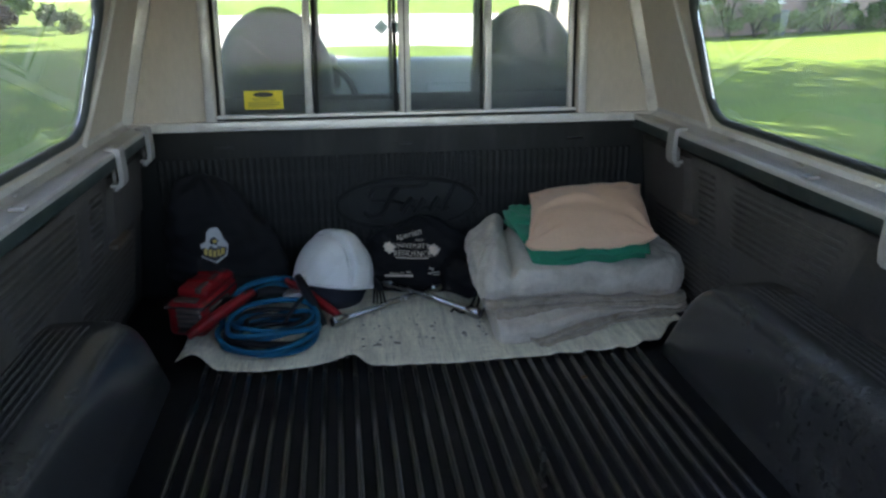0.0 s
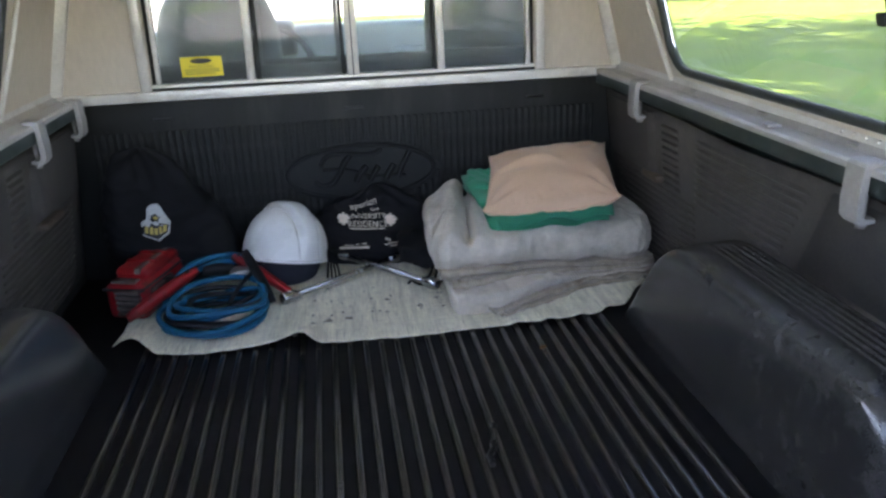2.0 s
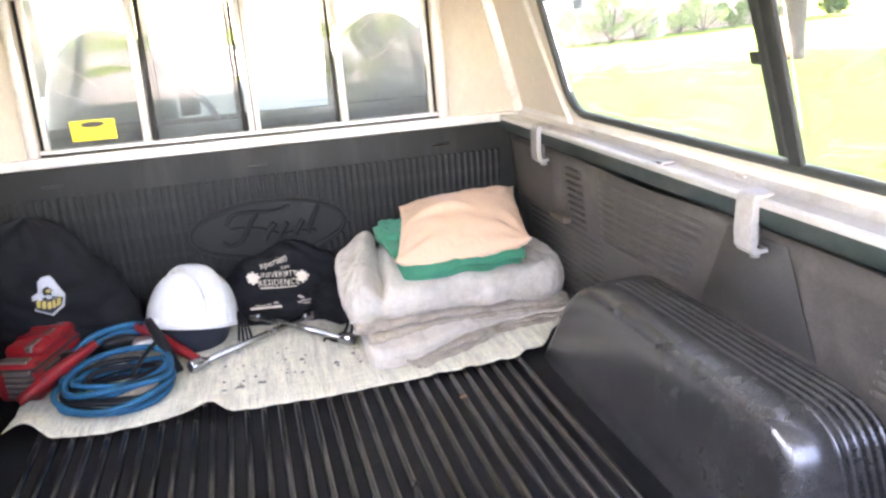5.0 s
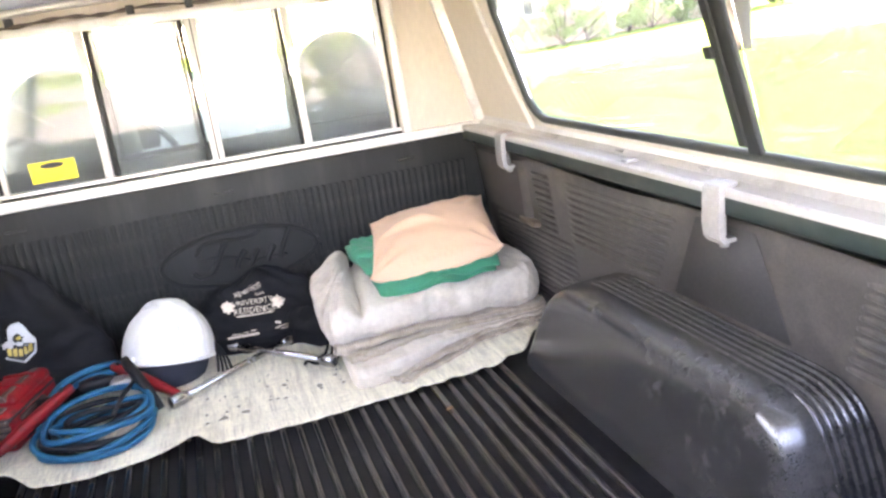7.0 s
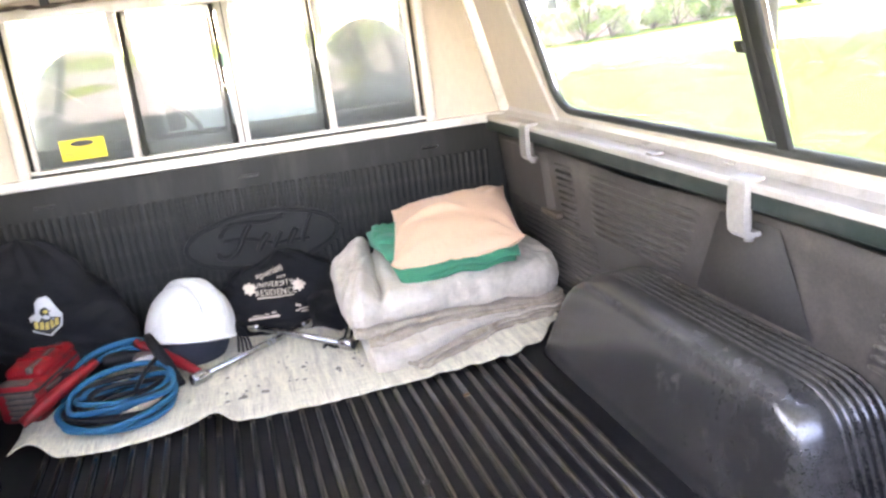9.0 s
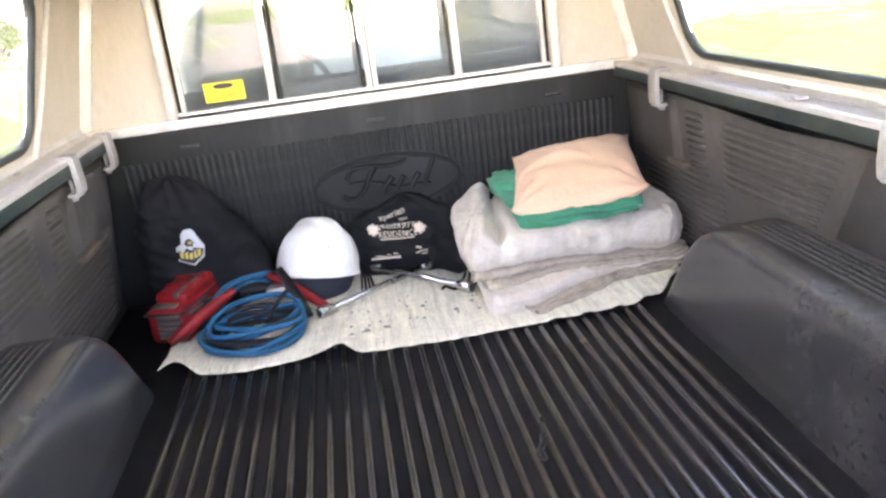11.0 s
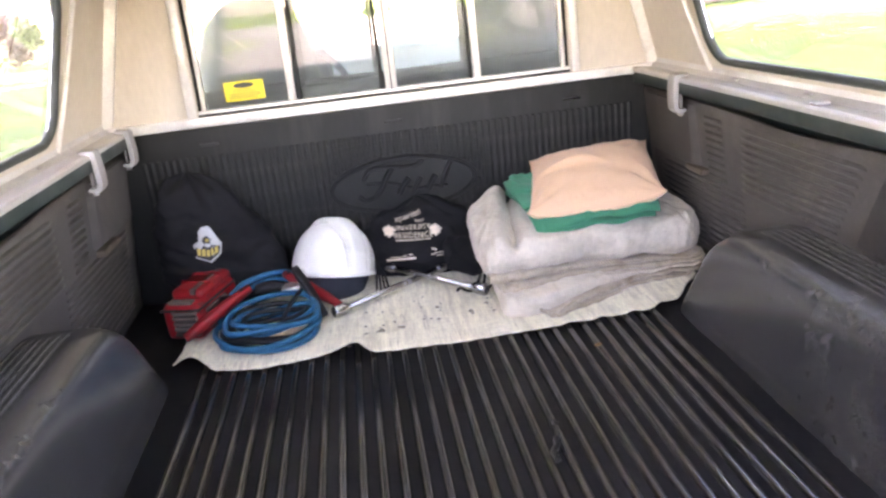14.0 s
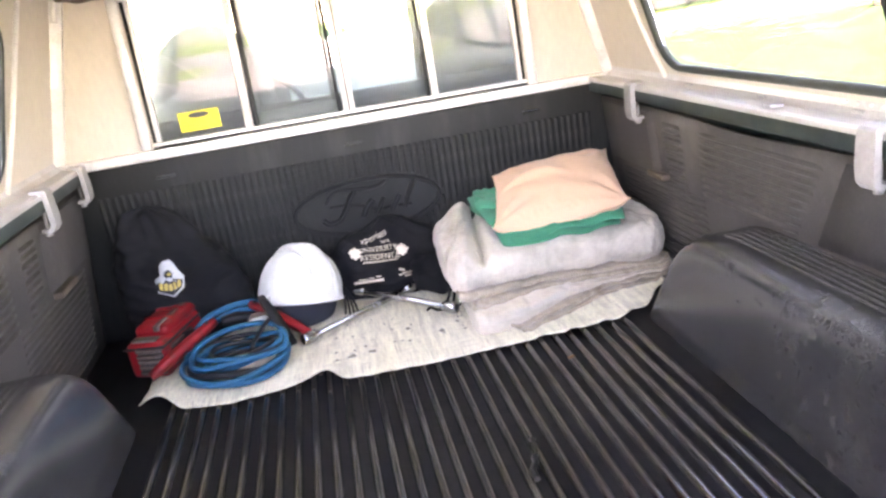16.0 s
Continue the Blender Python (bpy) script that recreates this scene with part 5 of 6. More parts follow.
for s in (-1, 1):
    part("side_lug", box(-0.010, 0.010, -0.022, 0.022, -0.004, 0.024, 0.004, 2, HAT @ Matrix.Translation((s * 0.119, 0.0, 0))), HAT_WHITE, hat)
part("suspension", surf(lambda u, v: Vector((HX + (0.088 + 0.018 * math.sin(2.6 * v)) * math.cos(6.28319 * u), HY + (0.084 + 0.018 * math.sin(2.6 * v)) * math.sin(6.28319 * u), lerp(0.006, HZ + 0.035, v))), 48, 8, wrap_u=True), NAVY, hat, "dark navy headband and liner")
part("liner", slab([(HX - 0.09, HY - 0.085, 0.03), (HX + 0.09, HY - 0.085, 0.03), (HX + 0.09, HY + 0.085, 0.03), (HX - 0.09, HY + 0.085, 0.03)], 0.045, 0.9, 40, 12, 0.004, 20), NAVY, hat)

# four-way lug wrench
wrench = thing("lug_wrench", (-0.03, 1.75, 0.01), "chrome four-way lug wrench lying on the cloth", "wrench")


def wrench_bar(a, b, ra, rb):
    a, b = Vector(a), Vector(b)
    d = (b - a).normalized()
    part("bar", tube([a, b], 0.0092, 16), CHROME, wrench)
    for end, dd, r in ((a, d, ra), (b, -d, rb)):
        sk = part("socket", tube([end - dd * 0.002, end + dd * 0.002, end + dd * 0.028, end + dd * 0.040, end + dd * 0.050], [r * 0.92, r, r, r * 0.85, 0.009], 18), CHROME, wrench)
        part("socket_hole", tube([end - dd * 0.0032, end - dd * 0.0022], r * 0.66, 6), INK, sk, "dark hexagonal hole")


wrench_bar((-0.240, 1.644, 0.024), (0.110, 1.887, 0.024), 0.0175, 0.014)
wrench_bar((0.180, 1.609, 0.040), (-0.083, 1.910, 0.040), 0.0175, 0.014)

# jumper cables
cables = thing("jumper_cables", (-0.43, 1.64, 0.01), "coiled blue and black jumper cables with red and black clamps", "jumper cables")
rng = random.Random(11)


def loop(cx, cy, rx, ry, z0, turn, material, r=0.0078, tilt=0.0, ph=0.0):
    pts = []
    for k in range(40):
        a = 6.28319 * k / 40
        x, y = rx * sgp(math.cos(a), 0.9) + 0.006 * math.sin(3 * a + ph), ry * sgp(math.sin(a), 0.9) + 0.005 * math.sin(2 * a + ph)
        xx, yy = x * math.cos(turn) - y * math.sin(turn), x * math.sin(turn) + y * math.cos(turn)
        pts.append((cx + xx, cy + yy, max(0.016, z0 + tilt * yy + 0.006 * math.sin(2 * a + ph))))
    part("cable", tube(pts, r, 10, closed=True), material, cables)


loop(-0.411, 1.580, 0.125, 0.101, 0.018, 0.10, BLUE, ph=0.3)
loop(-0.406, 1.592, 0.120, 0.090, 0.020, 0.15, BLACK, ph=1.3)
loop(-0.415, 1.584, 0.132, 0.108, 0.035, 0.05, BLUE, ph=2.0)
loop(-0.408, 1.597, 0.122, 0.098, 0.037, 0.20, BLACK, ph=0.8)
loop(-0.408, 1.602, 0.098, 0.074, 0.045, 0.10, BLUE, r=0.008, ph=2.9)
loop(-0.403, 1.602, 0.108, 0.085, 0.052, 0.12, BLACK, ph=4.0)
loop(-0.403, 1.600, 0.128, 0.095, 0.064, 0.14, BLUE, tilt=0.10, ph=5.0)
loop(-0.393, 1.607, 0.080, 0.053, 0.052, 0.3, BLACK, r=0.007, ph=3.0)
loop(-0.398, 1.600, 0.104, 0.066, 0.058, 0.22, BLUE, r=0.007, tilt=-0.08, ph=0.9)
loop(-0.405, 1.590, 0.117, 0.084, 0.030, -0.05, BLACK, r=0.007, ph=5.4)
part("cable", tube(spline([(-0.552, 1.660, 0.030), (-0.544, 1.720, 0.060), (-0.507, 1.780, 0.088), (-0.447, 1.805, 0.102), (-0.387, 1.810, 0.105), (-0.352, 1.800, 0.100), (-0.327, 1.790, 0.090)], 8), 0.0085, 10), BLUE, cables)
part("cable", tube(spline([(-0.532, 1.670, 0.030), (-0.517, 1.730, 0.055), (-0.477, 1.780, 0.078), (-0.427, 1.800, 0.088), (-0.387, 1.800, 0.088), (-0.347, 1.790, 0.080)], 8), 0.008, 10), BLUE, cables)
part("cable", tube(spline([(-0.372, 1.590, 0.055), (-0.347, 1.650, 0.075), (-0.317, 1.710, 0.085), (-0.297, 1.750, 0.080)], 8), 0.006, 10), BLACK, cables)


def handle(name, a, b, up, width, material, label):
    """One handle of a cable clamp: a channel that tapers from a to b."""
    a, b, up = Vector(a), Vector(b), Vector(up).normalized()
    d = (b - a)
    side = d.cross(up).normalized()
    bm = bmesh.new()
    rows = []
    n = 10
    for i in range(n + 1):
        t = i / n
        w = width * (0.62 + 0.38 * math.sin(math.pi * min(1, 0.15 + t * 0.8)))
        h = 0.010 + 0.008 * math.sin(math.pi * t)
        c = a + d * t
        rows.append([bm.verts.new(c + side * sx * w / 2 + up * hz * h) for sx, hz in ((-1, -0.5), (-1, 0.4), (-0.7, 1), (0.7, 1), (1, 0.4), (1, -0.5))])
    for i in range(n):
        for k in range(6):
            bm.faces.new((rows[i][k], rows[i][(k + 1) % 6], rows[i + 1][(k + 1) % 6], rows[i + 1][k]))
    bm.faces.new(rows[0])
    bm.faces.new(rows[-1])
    return part(name, bm, material, cables, label)


h1 = handle("clamp_handle", (-0.632, 1.586, 0.036), (-0.460, 1.690, 0.114), (0, -0.5, 1), 0.027, RED, "red plastic clamp handle")
part("handle_hole", tube([(-0.4815, 1.6735, 0.118), (-0.482, 1.6725, 0.1205)], 0.0052, 10), INK, h1)
handle("clamp_handle", (-0.622, 1.678, 0.075), (-0.512, 1.763, 0.065), (0.000, 0.000, 1.000), 0.026, BLACK, "black plastic clamp handle")
h2 = handle("clamp_handle", (-0.375, 1.788, 0.105), (-0.219, 1.673, 0.028), (0.000, -0.300, 1.000), 0.024, RED, "red plastic clamp handle")
part("handle_hole", tube([(-0.359, 1.775, 0.114), (-0.359, 1.774, 0.117)], 0.005, 10), INK, h2)
handle("clamp_handle", (-0.339, 1.763, 0.125), (-0.265, 1.620, 0.032), (0.000, -0.300, 1.000), 0.027, BLACK, "black plastic clamp handle")
handle("clamp_handle", (-0.457, 1.748, 0.085), (-0.372, 1.758, 0.080), (0.000, -0.200, 1.000), 0.032, BLACK, "black plastic clamp handle")
part("jaw", hexa([(-0.387, 1.713, 0.070), (-0.327, 1.718, 0.075), (-0.322, 1.763, 0.080), (-0.387, 1.763, 0.080)], [(-0.377, 1.718, 0.085), (-0.332, 1.723, 0.090), (-0.327, 1.758, 0.090), (-0.377, 1.758, 0.090)], 0.003, 1), STEEL, cables, "dull steel jaw")

# red tool
tool = thing("red_tool_case", (-0.63, 1.76, 0.006), "worn red plastic tool with a grimy grille", "tool")
TM = Matrix.Translation((-0.610, 1.748, 0.008)) @ Matrix.Rotation(radians(-18), 4, "Z") @ Matrix.Diagonal((1.08, 1.1, 1.14, 1))


def tbox(name, x0, x1, y0, y1, z0, z1, bev, material, label="", parent=None):
    return part(name, box(x0, x1, y0, y1, z0, z1, bev, 3, TM), material, parent or tool, label)


tbox("body", -0.052, 0.052, -0.105, 0.105, 0.0, 0.090, 0.016, RED)
tbox("seam", -0.0535, 0.0535, -0.1065, 0.1065, 0.074, 0.080, 0.001, INK, "dark seam")
tbox("strap", 0.012, 0.026, -0.064, 0.104, 0.100, 0.1145, 0.002, GRIME, "dirty strap")
tbox("lid", -0.046, 0.046, -0.06, 0.100, 0.082, 0.112, 0.014, RED)
tbox("lid_rib", -0.040, 0.040, -0.012, 0.002, 0.106, 0.116, 0.004, RED)
tbox("lid_rib", -0.040, 0.040, 0.045, 0.058, 0.106, 0.116, 0.004, RED)
g = tbox("grille", -0.018, 0.044, -0.1085, -0.095, 0.012, 0.080, 0.003, INK, "dark grille opening")
for k in range(5):
    tbox("grille_bar", -0.020, 0.046, -0.113, -0.101, 0.014 + 0.0135 * k, 0.0225 + 0.0135 * k, 0.002, GRIME, "grimy brown bar", g)
g = tbox("side_grille", 0.046, 0.0545, -0.07, 0.03, 0.014, 0.070, 0.003, INK, "dark grille opening")
for k in range(4):
    tbox("grille_bar", 0.049, 0.058, -0.072, 0.032, 0.018 + 0.014 * k, 0.026 + 0.014 * k, 0.002, GRIME, "grimy brown bar", g)
tbox("top_plate", -0.035, 0.03, -0.095, -0.070, 0.086, 0.094, 0.003, GRIME, "worn grey patch")

# dark scuff and bits of litter on the floor
scuff = thing("floor_scuff", (0.19, 0.93, 0.0), "dark wet smear along a floor rib", "stain")
rng = random.Random(5)
WET = mat("wet_black", (0.006, 0.006, 0.006), 0.3, bump=0)
smear = [(0.20 - 0.004 * k + rng.uniform(-0.004, 0.004), 0.99 - 0.016 * k, 0.0008) for k in range(9)]
part("smear", tube(spline(smear, 3), [0.004 + 0.003 * abs(math.sin(1.7 * i)) for i in range(len(spline(smear, 3)))], 8), WET, scuff)
leaf_bit = thing("dry_leaf", (0.385, 1.27, 0.0), "tiny dry brown leaf on the floor", "leaf")
part("blade", slab([(0.372, 1.258, 0.004), (0.392, 1.262, 0.004), (0.394, 1.272, 0.006), (0.376, 1.27, 0.004)], 0.002, 0.8, 16, 6, 0.001), mat("dry_leaf", (0.25, 0.13, 0.05), 0.8), leaf_bit)

# ---- outdoors ----
def ground_fn(u, v):
    x, y = 400 * sgp(2 * u - 1, 2.2), 400 * sgp(2 * v - 1, 2.2)
    return (x, y, GROUND + 0.10 * noise.noise(Vector((x * 0.06, y * 0.06, 0))) * min(1, (abs(x) + abs(y)) / 20) - 0.03)


structure("ground", surf(ground_fn, 90, 90), GRASS, "mown green lawn in dappled sunlight", "ground")
structure("driveway", box(-1.5, 1.7, -6.0, 7.99, GROUND - 0.1, GROUND + 0.02, 0.01), CONCRETE, "pale concrete driveway under the truck", "driveway", smooth=False)
# Two unseen ground sheets, added for grey window reflections and rear bounce light.
structure("road", box(-200, 200, -12.5, -6.01, GROUND - 0.1, GROUND + 0.02, 0.01), ASPHALT, "unseen grey asphalt strip added behind the truck for reflections", "road", smooth=False)
structure("reflection_sheet", box(-70, 70, -80.0, -16.2, GROUND - 0.1, GROUND + 0.02, 0.01), ASPHALT, "unseen grey asphalt sheet added for even window reflections", "pavement", smooth=False)
ap = [(-2.3, 8.0), (2.6, 8.0), (22.0, 75.0), (-19.0, 75.0)]
structure("parking_apron", hexa([(x, y, GROUND - 0.1) for x, y in ap], [(x, y, GROUND + 0.02) for x, y in ap]), CONCRETE, "pale concrete apron widening ahead of the truck", "driveway", smooth=False)


def leaf_cloud(centres, per, size, seed):
    """Many small leaf blades scattered in clumps: (centre, radius)."""
    rng = random.Random(seed)
    vs, fs = [], []
    for c, r in centres:
        for k in range(per):
            d = Vector((rng.gauss(0, 1), rng.gauss(0, 1), rng.gauss(0, 1))).normalized() * r * rng.uniform(0.35, 1.05)
            p = Vector(c) + d
            a = Vector((rng.uniform(-1, 1), rng.uniform(-1, 1), rng.uniform(-0.6, 0.6))).normalized() * size * rng.uniform(0.6, 1.3)
            b = a.cross(Vector((rng.uniform(-1, 1), rng.uniform(-1, 1), rng.uniform(-1, 1)))).normalized() * size * 0.42
            i = len(vs)
            vs += [p - a, p + b, p + a, p - b]
            fs.append((i, i + 1, i + 2, i + 3))
    me = bpy.data.meshes.new("leaves")
    me.from_pydata([tuple(v) for v in vs], [], fs)
    bm = bmesh.new()
    bm.from_mesh(me)
    bpy.data.meshes.remove(me)
    return bm


def tree(x, y, h, spread, seed, label, material=LEAF, clumps=34, per=70, leaf=0.16):
    t = thing("tree", (x, y, GROUND), label, "tree", "trees round the lawn")
    rng = random.Random(seed)
    trunk = [(x + 0.1 * rng.uniform(-1, 1) * k, y + 0.1 * rng.uniform(-1, 1) * k, GROUND - 0.1 + h * 0.6 * k / 5) for k in range(6)]
    bm = tube(spline(trunk, 4), [lerp(0.05 * h * 0.6, 0.02 * h, k / 20) for k in range(21)], 12)
    cs = []
    for k in range(clumps):
        a, q = rng.uniform(0, 6.283), rng.uniform(0, 1) ** 0.6
        z = rng.uniform(0.38, 1.0)
        rr = spread * q * math.sin(math.pi * min(0.95, max(0.12, (z - 0.3) / 0.75))) ** 0.6
        cs.append((Vector((x + rr * math.cos(a), y + rr * math.sin(a), GROUND + h * z)), spread * rng.uniform(0.16, 0.32)))
    for c, r in cs[::2]:
        s = Vector(trunk[rng.randint(2, 5)])
        add_tube(bm, spline([s, s.lerp(c, 0.5) + Vector((0, 0, 0.3)), c], 3), [0.012 * h * f for f in (1, 0.85, 0.7, 0.55, 0.4, 0.3, 0.2)], 6)
    part("trunk", bm, BARK, t)
    part("crown", leaf_cloud(cs, per, leaf, seed), material, t, recalc=False, smooth=False)


def bush(x, y, w, h, seed, label, material=LEAF, leaf=0.07, per=260, name="bush"):
    b = thing(name, (x, y, GROUND), label, "bush", "bushes by the house")
    rng = random.Random(seed)
    cs = [(Vector((x + rng.uniform(-0.5, 0.5) * w, y + rng.uniform(-0.3, 0.3) * w, GROUND + h * rng.uniform(0.2, 0.85))), 0.3 * min(w, h) * rng.uniform(0.6, 1.1)) for k in range(9)]
    bm = bmesh.new()
    for c, r in cs:
        add_tube(bm, [(x + rng.uniform(-0.1, 0.1), y, GROUND - 0.05), c], 0.02, 5)
    part("stem", bm, BARK, b)
    part("foliage", leaf_cloud(cs, per, leaf, seed), material, b, recalc=False, smooth=False)


def house(origin_xy, turn, length, depth, label, wall_h=2.9):
    hs = thing("house", (origin_xy[0], origin_xy[1], GROUND), label, "house")
    M = Matrix.Translation((origin_xy[0], origin_xy[1], GROUND)) @ Matrix.Rotation(turn, 4, "Z")

    def hbox(name, x0, x1, y0, y1, z0, z1, material, parent=hs, lab="", bev=0.0):
        return part(name, box(x0, x1, y0, y1, z0, z1, bev, 1, M), material, parent, lab, smooth=False)
    wins = [(2.0, 1.7), (7.0, 1.5), (12.0, 1.8), (17.0, 1.5)]
    zs0, zs1 = 1.35, 2.6
    cut = [0.0] + [e for x, w in wins for e in (x, x + w)] + [length]
    wall = hbox("wall", 0, length, 0.2, depth, -0.3, wall_h, MORTAR, hs, "brick house wall")
    for a, b in zip(cut[::2], cut[1::2]):
        hbox("brick_pier", a, b, 0, 0.2, -0.3, wall_h, BRICK)
    for x, w in wins:
        hbox("brick_apron", x, x + w, 0, 0.2, -0.3, zs0, BRICK)
        hbox("brick_head", x, x + w, 0, 0.2, zs1, wall_h, BRICK)
        wd = hbox("window", x + 0.06, x + w - 0.06, 0.10, 0.13, zs0 + 0.05, zs1 - 0.05, DARK_GLASS)
        for bx0, bx1, bz0, bz1 in ((x, x + 0.08, zs0, zs1), (x + w - 0.08, x + w, zs0, zs1), (x + 0.08, x + w - 0.08, zs0, zs0 + 0.08), (x + 0.08, x + w - 0.08, zs1 - 0.08, zs1), (x + w / 2 - 0.05, x + w / 2 + 0.05, zs0 + 0.08, zs1 - 0.08)):
            hbox("frame", bx0, bx1, 0.04, 0.12, bz0, bz1, WHITE_PAINT, wd, "white window frame")
        hbox("sill", x - 0.08, x + w + 0.08, -0.06, 0.1, zs0 - 0.06, zs0, WHITE_PAINT, wd)
    bm = bmesh.new()
    pr = [(-0.5, wall_h - 0.02), (depth / 2, wall_h + 2.1), (depth + 0.5, wall_h - 0.02), (depth + 0.5, wall_h + 0.12), (depth / 2, wall_h + 2.26), (-0.5, wall_h + 0.12)]
    a = [bm.verts.new(M @ Vector((-0.5, y, z))) for y, z in pr]
    b = [bm.verts.new(M @ Vector((length + 0.5, y, z))) for y, z in pr]
    bm.faces.new(a)
    bm.faces.new(b[::-1])
    for i in range(6):
        bm.faces.new((a[i], a[(i + 1) % 6], b[(i + 1) % 6], b[i]))
    part("roof", bm, ROOFING, hs, "grey shingle roof", smooth=False)
    hbox("fascia", -0.5, length + 0.5, -0.54, -0.5, wall_h - 0.1, wall_h + 0.12, WHITE_PAINT)
    return M


HM = house((12.6, 29.6), radians(24), 24.0, 9.0, "single-storey pink brick house with white windows across the lawn", 3.2)
for k, (d, w, h, m) in enumerate(((1.0, 1.8, 1.5, PALE_LEAF), (3.4, 1.3, 2.3, PALE_LEAF), (5.2, 1.6, 1.4, PALE_LEAF), (8.6, 1.5, 1.2, PALE_LEAF), (10.6, 2.0, 1.8, PALE_LEAF), (13.4, 1.8, 1.4, LEAF), (17.0, 2.2, 1.6, LEAF))):
    p = HM @ Vector((d, -1.0, 0))
    bush(p.x, p.y, w, h, 20 + k, "leafy green shrub growing against the brick house", m)
bin_at = HM @ Vector((6.9, -0.9, 0))
wheelie = thing("waste_bin", (bin_at.x, bin_at.y, GROUND), "grey plastic waste bin standing against the brick house", "bin")
bxm = Matrix.Translation((bin_at.x, bin_at.y, GROUND - 0.03)) @ Matrix.Rotation(radians(24), 4, "Z")
part("body", hexa([bxm @ Vector(p) for p in ((-0.24, -0.26, 0.0), (0.24, -0.26, 0.0), (0.24, 0.26, 0.0), (-0.24, 0.26, 0.0))], [bxm @ Vector(p) for p in ((-0.30, -0.34, 1.0), (0.30, -0.34, 1.0), (0.30, 0.34, 1.0), (-0.30, 0.34, 1.0))], 0.02, 2), BIN_GREY, wheelie)
part("lid", hexa([bxm @ Vector(p) for p in ((-0.32, -0.38, 1.0), (0.32, -0.38, 1.0), (0.32, 0.36, 1.02), (-0.32, 0.36, 1.02))], [bxm @ Vector(p) for p in ((-0.28, -0.34, 1.06), (0.28, -0.34, 1.06), (0.28, 0.34, 1.10), (-0.28, 0.34, 1.10))], 0.015, 2), BIN_GREY, wheelie, "grey hinged lid")
for k, (x, y, w, h, m) in enumerate(((-13.5, 40.0, 6.0, 2.6, LEAF), (-19.5, 43.0, 6.0, 3.4, PINK_LEAF), (-25.0, 40.0, 6.0, 2.8, LEAF), (-32.0, 40.0, 7.0, 3.6, LEAF), (37.5, 40.0, 5.0, 2.4, LEAF), (38.0, 34.0, 5.0, 2.0, LEAF), (37.0, 28.0, 5.0, 2.4, LEAF), (35.0, 22.0, 4.5, 2.2, LEAF), (33.0, 16.0, 4.0, 2.0, LEAF),
                                        (1.8, -13.6, 1.9, 1.1, PALE_LEAF), (3.2, -13.9, 1.1, 2.1, PALE_LEAF), (6.6, -14.8, 2.6, 1.7, PALE_LEAF))):
    bush(x, y, w, h, 40 + k, "large garden shrub at the edge of the lawn", m, 0.16 if abs(y) > 15.6 else 0.09, 420)
# Two tall trees out of view, added to keep sun off truck and lawn.
tree(-12.2, 8.2, 27.0, 7.2, 3, "very tall leafy tree, unseen, added to shade the truck", clumps=260, per=170, leaf=0.3)
tree(-4.4, 16.5, 27.0, 10.0, 6, "very tall leafy tree, unseen, added to shade the lawn", clumps=120, per=110, leaf=0.33)
tree(13.6, 15.9, 10.5, 5.0, 13, "leafy tree standing on the lawn by the house", clumps=110, per=120, leaf=0.2)
# Three more unseen trees, added to throw shade on the left lawn.
tree(-14.5, 21.5, 15.0, 6.5, 7, "leafy tree, unseen, added to shade the lawn", clumps=110, per=110, leaf=0.22)
tree(-20.5, 29.0, 17.0, 6.5, 18, "leafy tree, unseen, added to shade the lawn", clumps=110, per=110, leaf=0.24)
tree(-12.5, 14.5, 12.0, 4.5, 19, "leafy tree, unseen, added to shade the lawn", clumps=90, per=110, leaf=0.2)
# Unseen tree, added to cut the light reaching the left bed wall.
tree(8.8, -1.6, 17.0, 6.8, 21, "leafy tree, unseen, added to block light from the right", clumps=260, per=130, leaf=0.25)
tree(-22.0, 50.0, 12.0, 5.0, 8, "tall leafy tree behind the lawn", leaf=0.3)
tree(-34.0, 48.0, 13.0, 5.0, 9, "tall leafy tree behind the lawn", leaf=0.3)
tree(44.0, 30.0, 12.0, 5.0, 10, "tall leafy tree behind the lawn", leaf=0.3)

# ---- moulded relief of the liner ----
# floor ribs
PITCH = 0.0383
FLOOR_RIB = mesh_of("rib", rib_mesh(0.021, 0.014, 0.0085, YF - Y0 - 0.02), RIB_PLASTIC)
for k in range(-15, 16):
    x = 0.007 + PITCH * k
    place("rib", FLOOR_RIB, bed_floor, pose(x, Y0 + 0.01, -0.0095))

# flutes of the front wall, broken by the oval emblem
EX, EZ, ERX, ERZ = 0.0125, 0.272, 0.2265, 0.083
FLUTE = mesh_of("flute", rib_mesh(0.0155, 0.009, 0.0042, 1.0), WALL_PLASTIC)


def flute(x, z0, z1):
    if z1 - z0 > 0.01:
        m = Matrix.Translation((x, YF + 0.0005, z0)) @ Matrix.Rotation(radians(90), 4, "X") @ Matrix.Diagonal((1, z1 - z0, 1, 1))
        place("flute", FLUTE, front_wall, m)


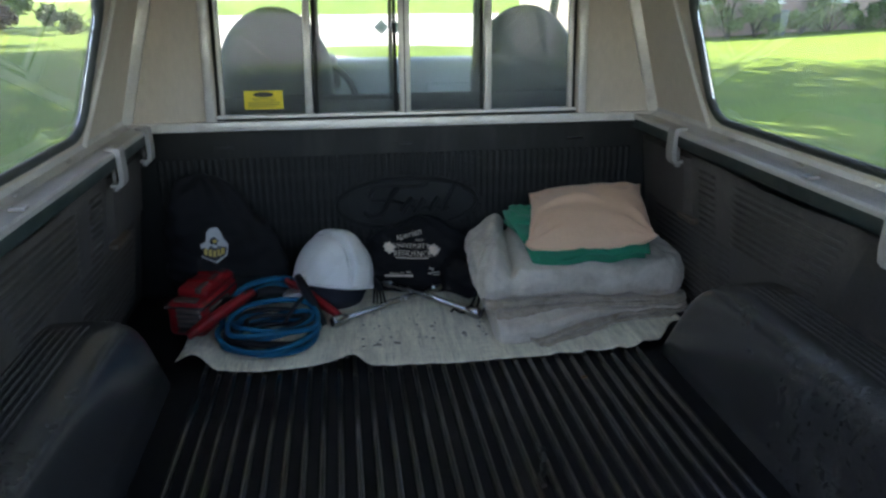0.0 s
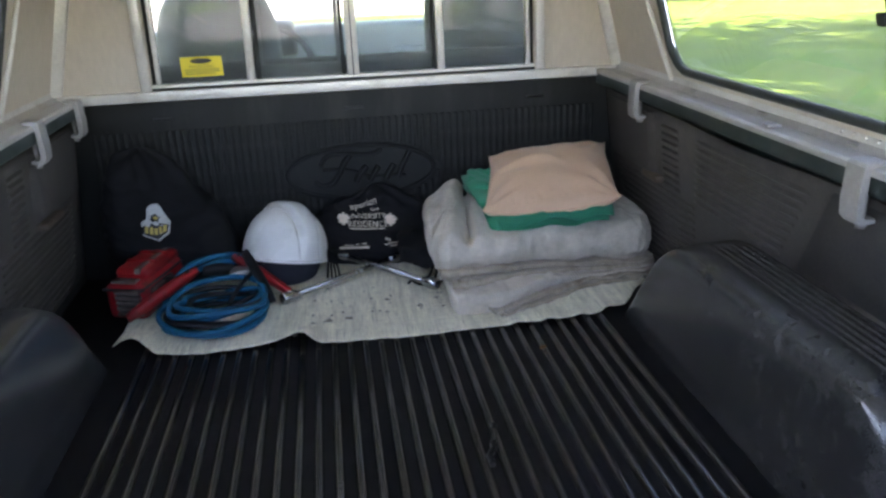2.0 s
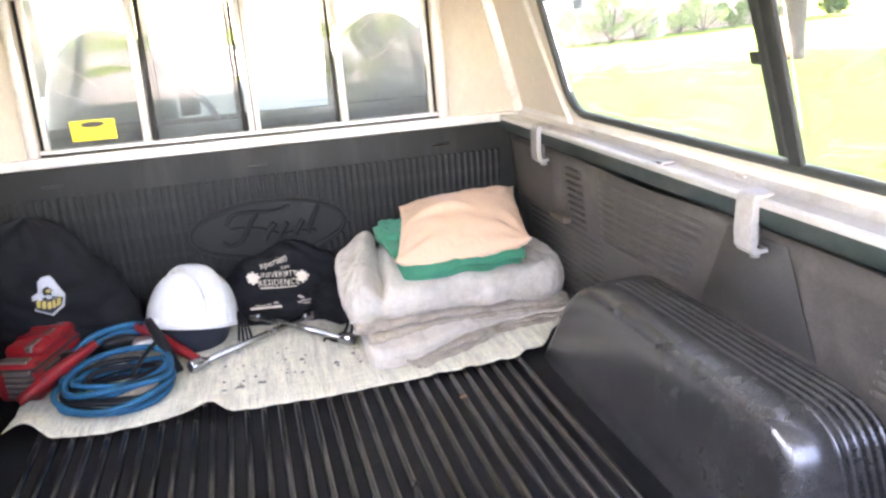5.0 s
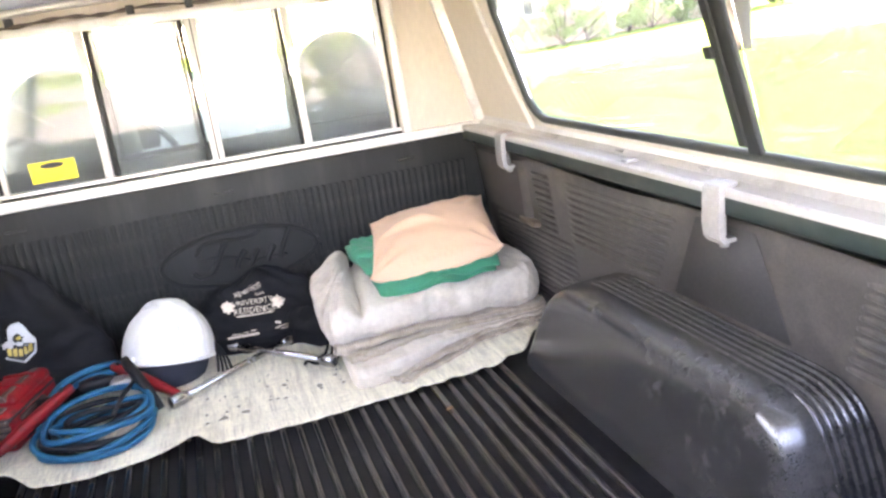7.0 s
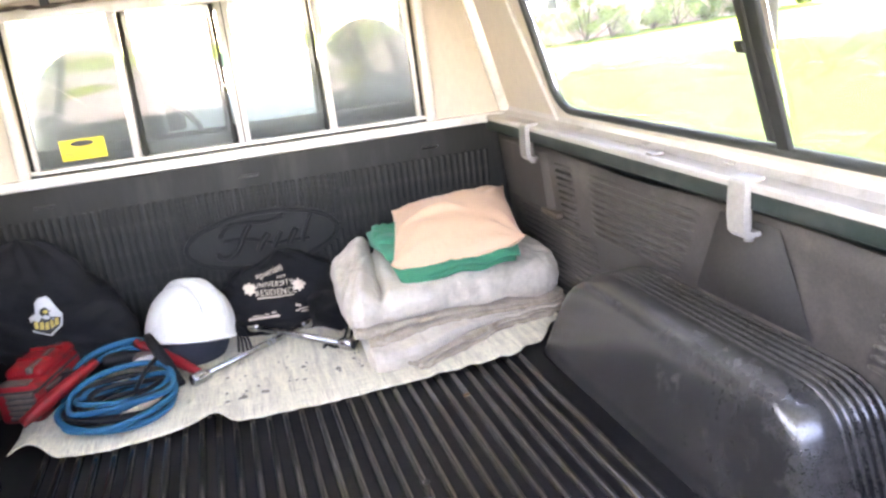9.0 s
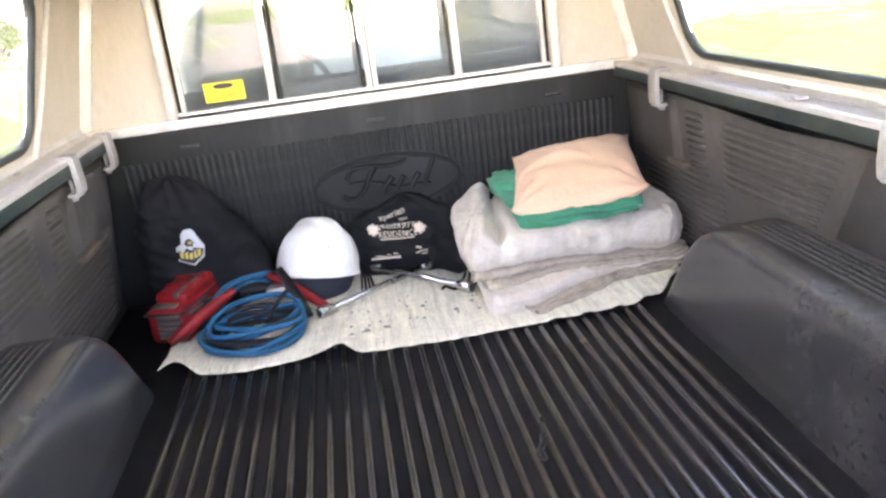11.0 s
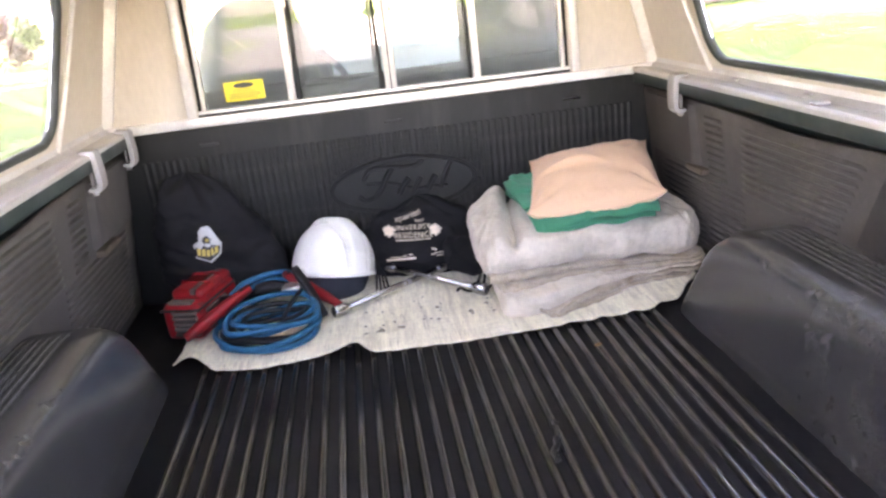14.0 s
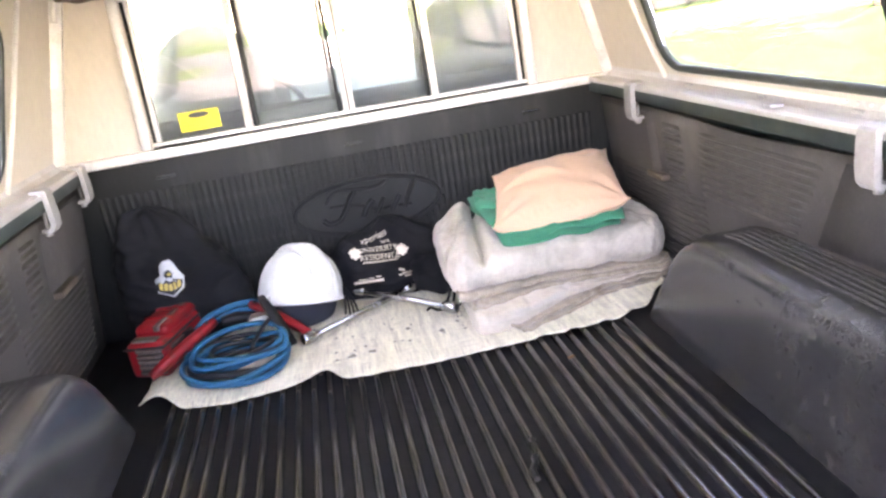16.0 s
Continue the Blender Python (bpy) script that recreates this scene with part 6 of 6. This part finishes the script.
for k in range(-36, 37):
    x = 0.0208 * k
    q = 1 - ((x - EX) / (ERX + 0.012)) ** 2
    if q > 0:
        dz = (ERZ + 0.012) * math.sqrt(q)
        flute(x, 0.0, EZ - dz)
        flute(x, EZ + dz, 0.438)
    else:
        flute(x, 0.0, 0.438)
bm = bmesh.new()
add_tube(bm, [(EX + ERX * math.cos(a), YF - 0.003, EZ + ERZ * math.sin(a)) for a in [6.28319 * k / 64 for k in range(64)]], 0.007, 8, closed=True)
part("emblem_ring", bm, EMBLEM_SHADE, front_wall, "raised oval emblem ring")
for pts, r in (([(-0.112, 0.298), (-0.088, 0.328), (-0.035, 0.331), (0.02, 0.325), (0.058, 0.329), (0.078, 0.340)], 0.0066),
               ([(-0.020, 0.326), (-0.040, 0.300), (-0.056, 0.270), (-0.080, 0.240), (-0.112, 0.234), (-0.130, 0.250)], 0.0085), ([(0.030, 0.288), (0.006, 0.262), (-0.006, 0.240)], 0.010),
               ([(0.066, 0.286), (0.050, 0.262), (0.036, 0.240)], 0.008), ([(0.114, 0.288), (0.096, 0.262), (0.086, 0.244)], 0.0095), ([(0.166, 0.332), (0.150, 0.300), (0.134, 0.268), (0.126, 0.244)], 0.0075),
               ([(-0.104, 0.284), (-0.060, 0.284), (-0.010, 0.274), (0.045, 0.252), (0.09, 0.254), (0.148, 0.250)], 0.005)):
    part("emblem_stroke", tube(spline([(x, YF - 0.004, z) for x, z in pts], 6), r, 8), EMBLEM_SHADE, front_wall)
for x in (-0.55, 0.004, 0.565):
    part("moulded_slot", box(x - 0.028, x + 0.028, YF - 0.003, YF + 0.002, 0.466, 0.474, 0.002, 1), PLASTIC, front_wall)

# ribs and pockets of the side walls
WALL_RIB = mesh_of("rib", rib_mesh(0.0150, 0.008, 0.0095, 1.0, True), SIDE_PLASTIC)


def wall_rib(s, parent, y0, y1, z):
    x = wall_x(z) + 0.0040
    m = Matrix.Translation((s * x, y0, z)) @ Matrix.Rotation(radians(-90 * s), 4, "Y") @ Matrix.Diagonal((1, y1 - y0, 1, 1))
    place("rib", WALL_RIB, parent, m)


for s, parent in ((-1, wall_left), (1, wall_right)):
    for k in range(9):
        z = 0.285 + 0.0195 * k
        wall_rib(s, parent, 1.05 - 0.012 * k, 1.43 - 0.002 * k, z)
        wall_rib(s, parent, 1.50, 1.60, z)
        wall_rib(s, parent, 0.12, 0.575 - 0.006 * k, z)
    for k in range(13):
        wall_rib(s, parent, 1.42, 1.93, 0.03 + 0.0195 * k)

    def wp(y, z, off):
        return (s * (wall_x(z) - off), y, z)
    part("pocket", hexa([wp(0.675, 0.28, 0.0), wp(0.985, 0.28, 0.0), wp(0.985, 0.28, 0.006), wp(0.675, 0.28, 0.004)],
                        [wp(0.735, 0.466, 0.0), wp(0.885, 0.466, 0.0), wp(0.885, 0.466, 0.004), wp(0.735, 0.466, 0.002)], 0.0015, 1), WEDGE_SHADE, parent, "moulded wedge coloured dark like a shaded recess")
    part("pilaster", hexa([wp(1.62, 0.295, -0.012), wp(1.96, 0.295, -0.012), wp(1.96, 0.295, 0.012), wp(1.67, 0.295, 0.012)],
                          [wp(1.62, 0.468, -0.012), wp(1.96, 0.468, -0.012), wp(1.96, 0.468, 0.006), wp(1.67, 0.468, 0.006)], 0.004, 2), SIDE_PLASTIC, parent, "smooth moulded panel")
    y1, z0 = (1.70, 0.280) if s > 0 else (1.79, 0.268)
    part("ledge", box(min(s * 0.795, s * 0.83), max(s * 0.795, s * 0.83), 1.60 if s > 0 else 1.655, y1, z0, z0 + 0.018, 0.005, 3), RUSTED, parent, "rust-stained moulded ledge")
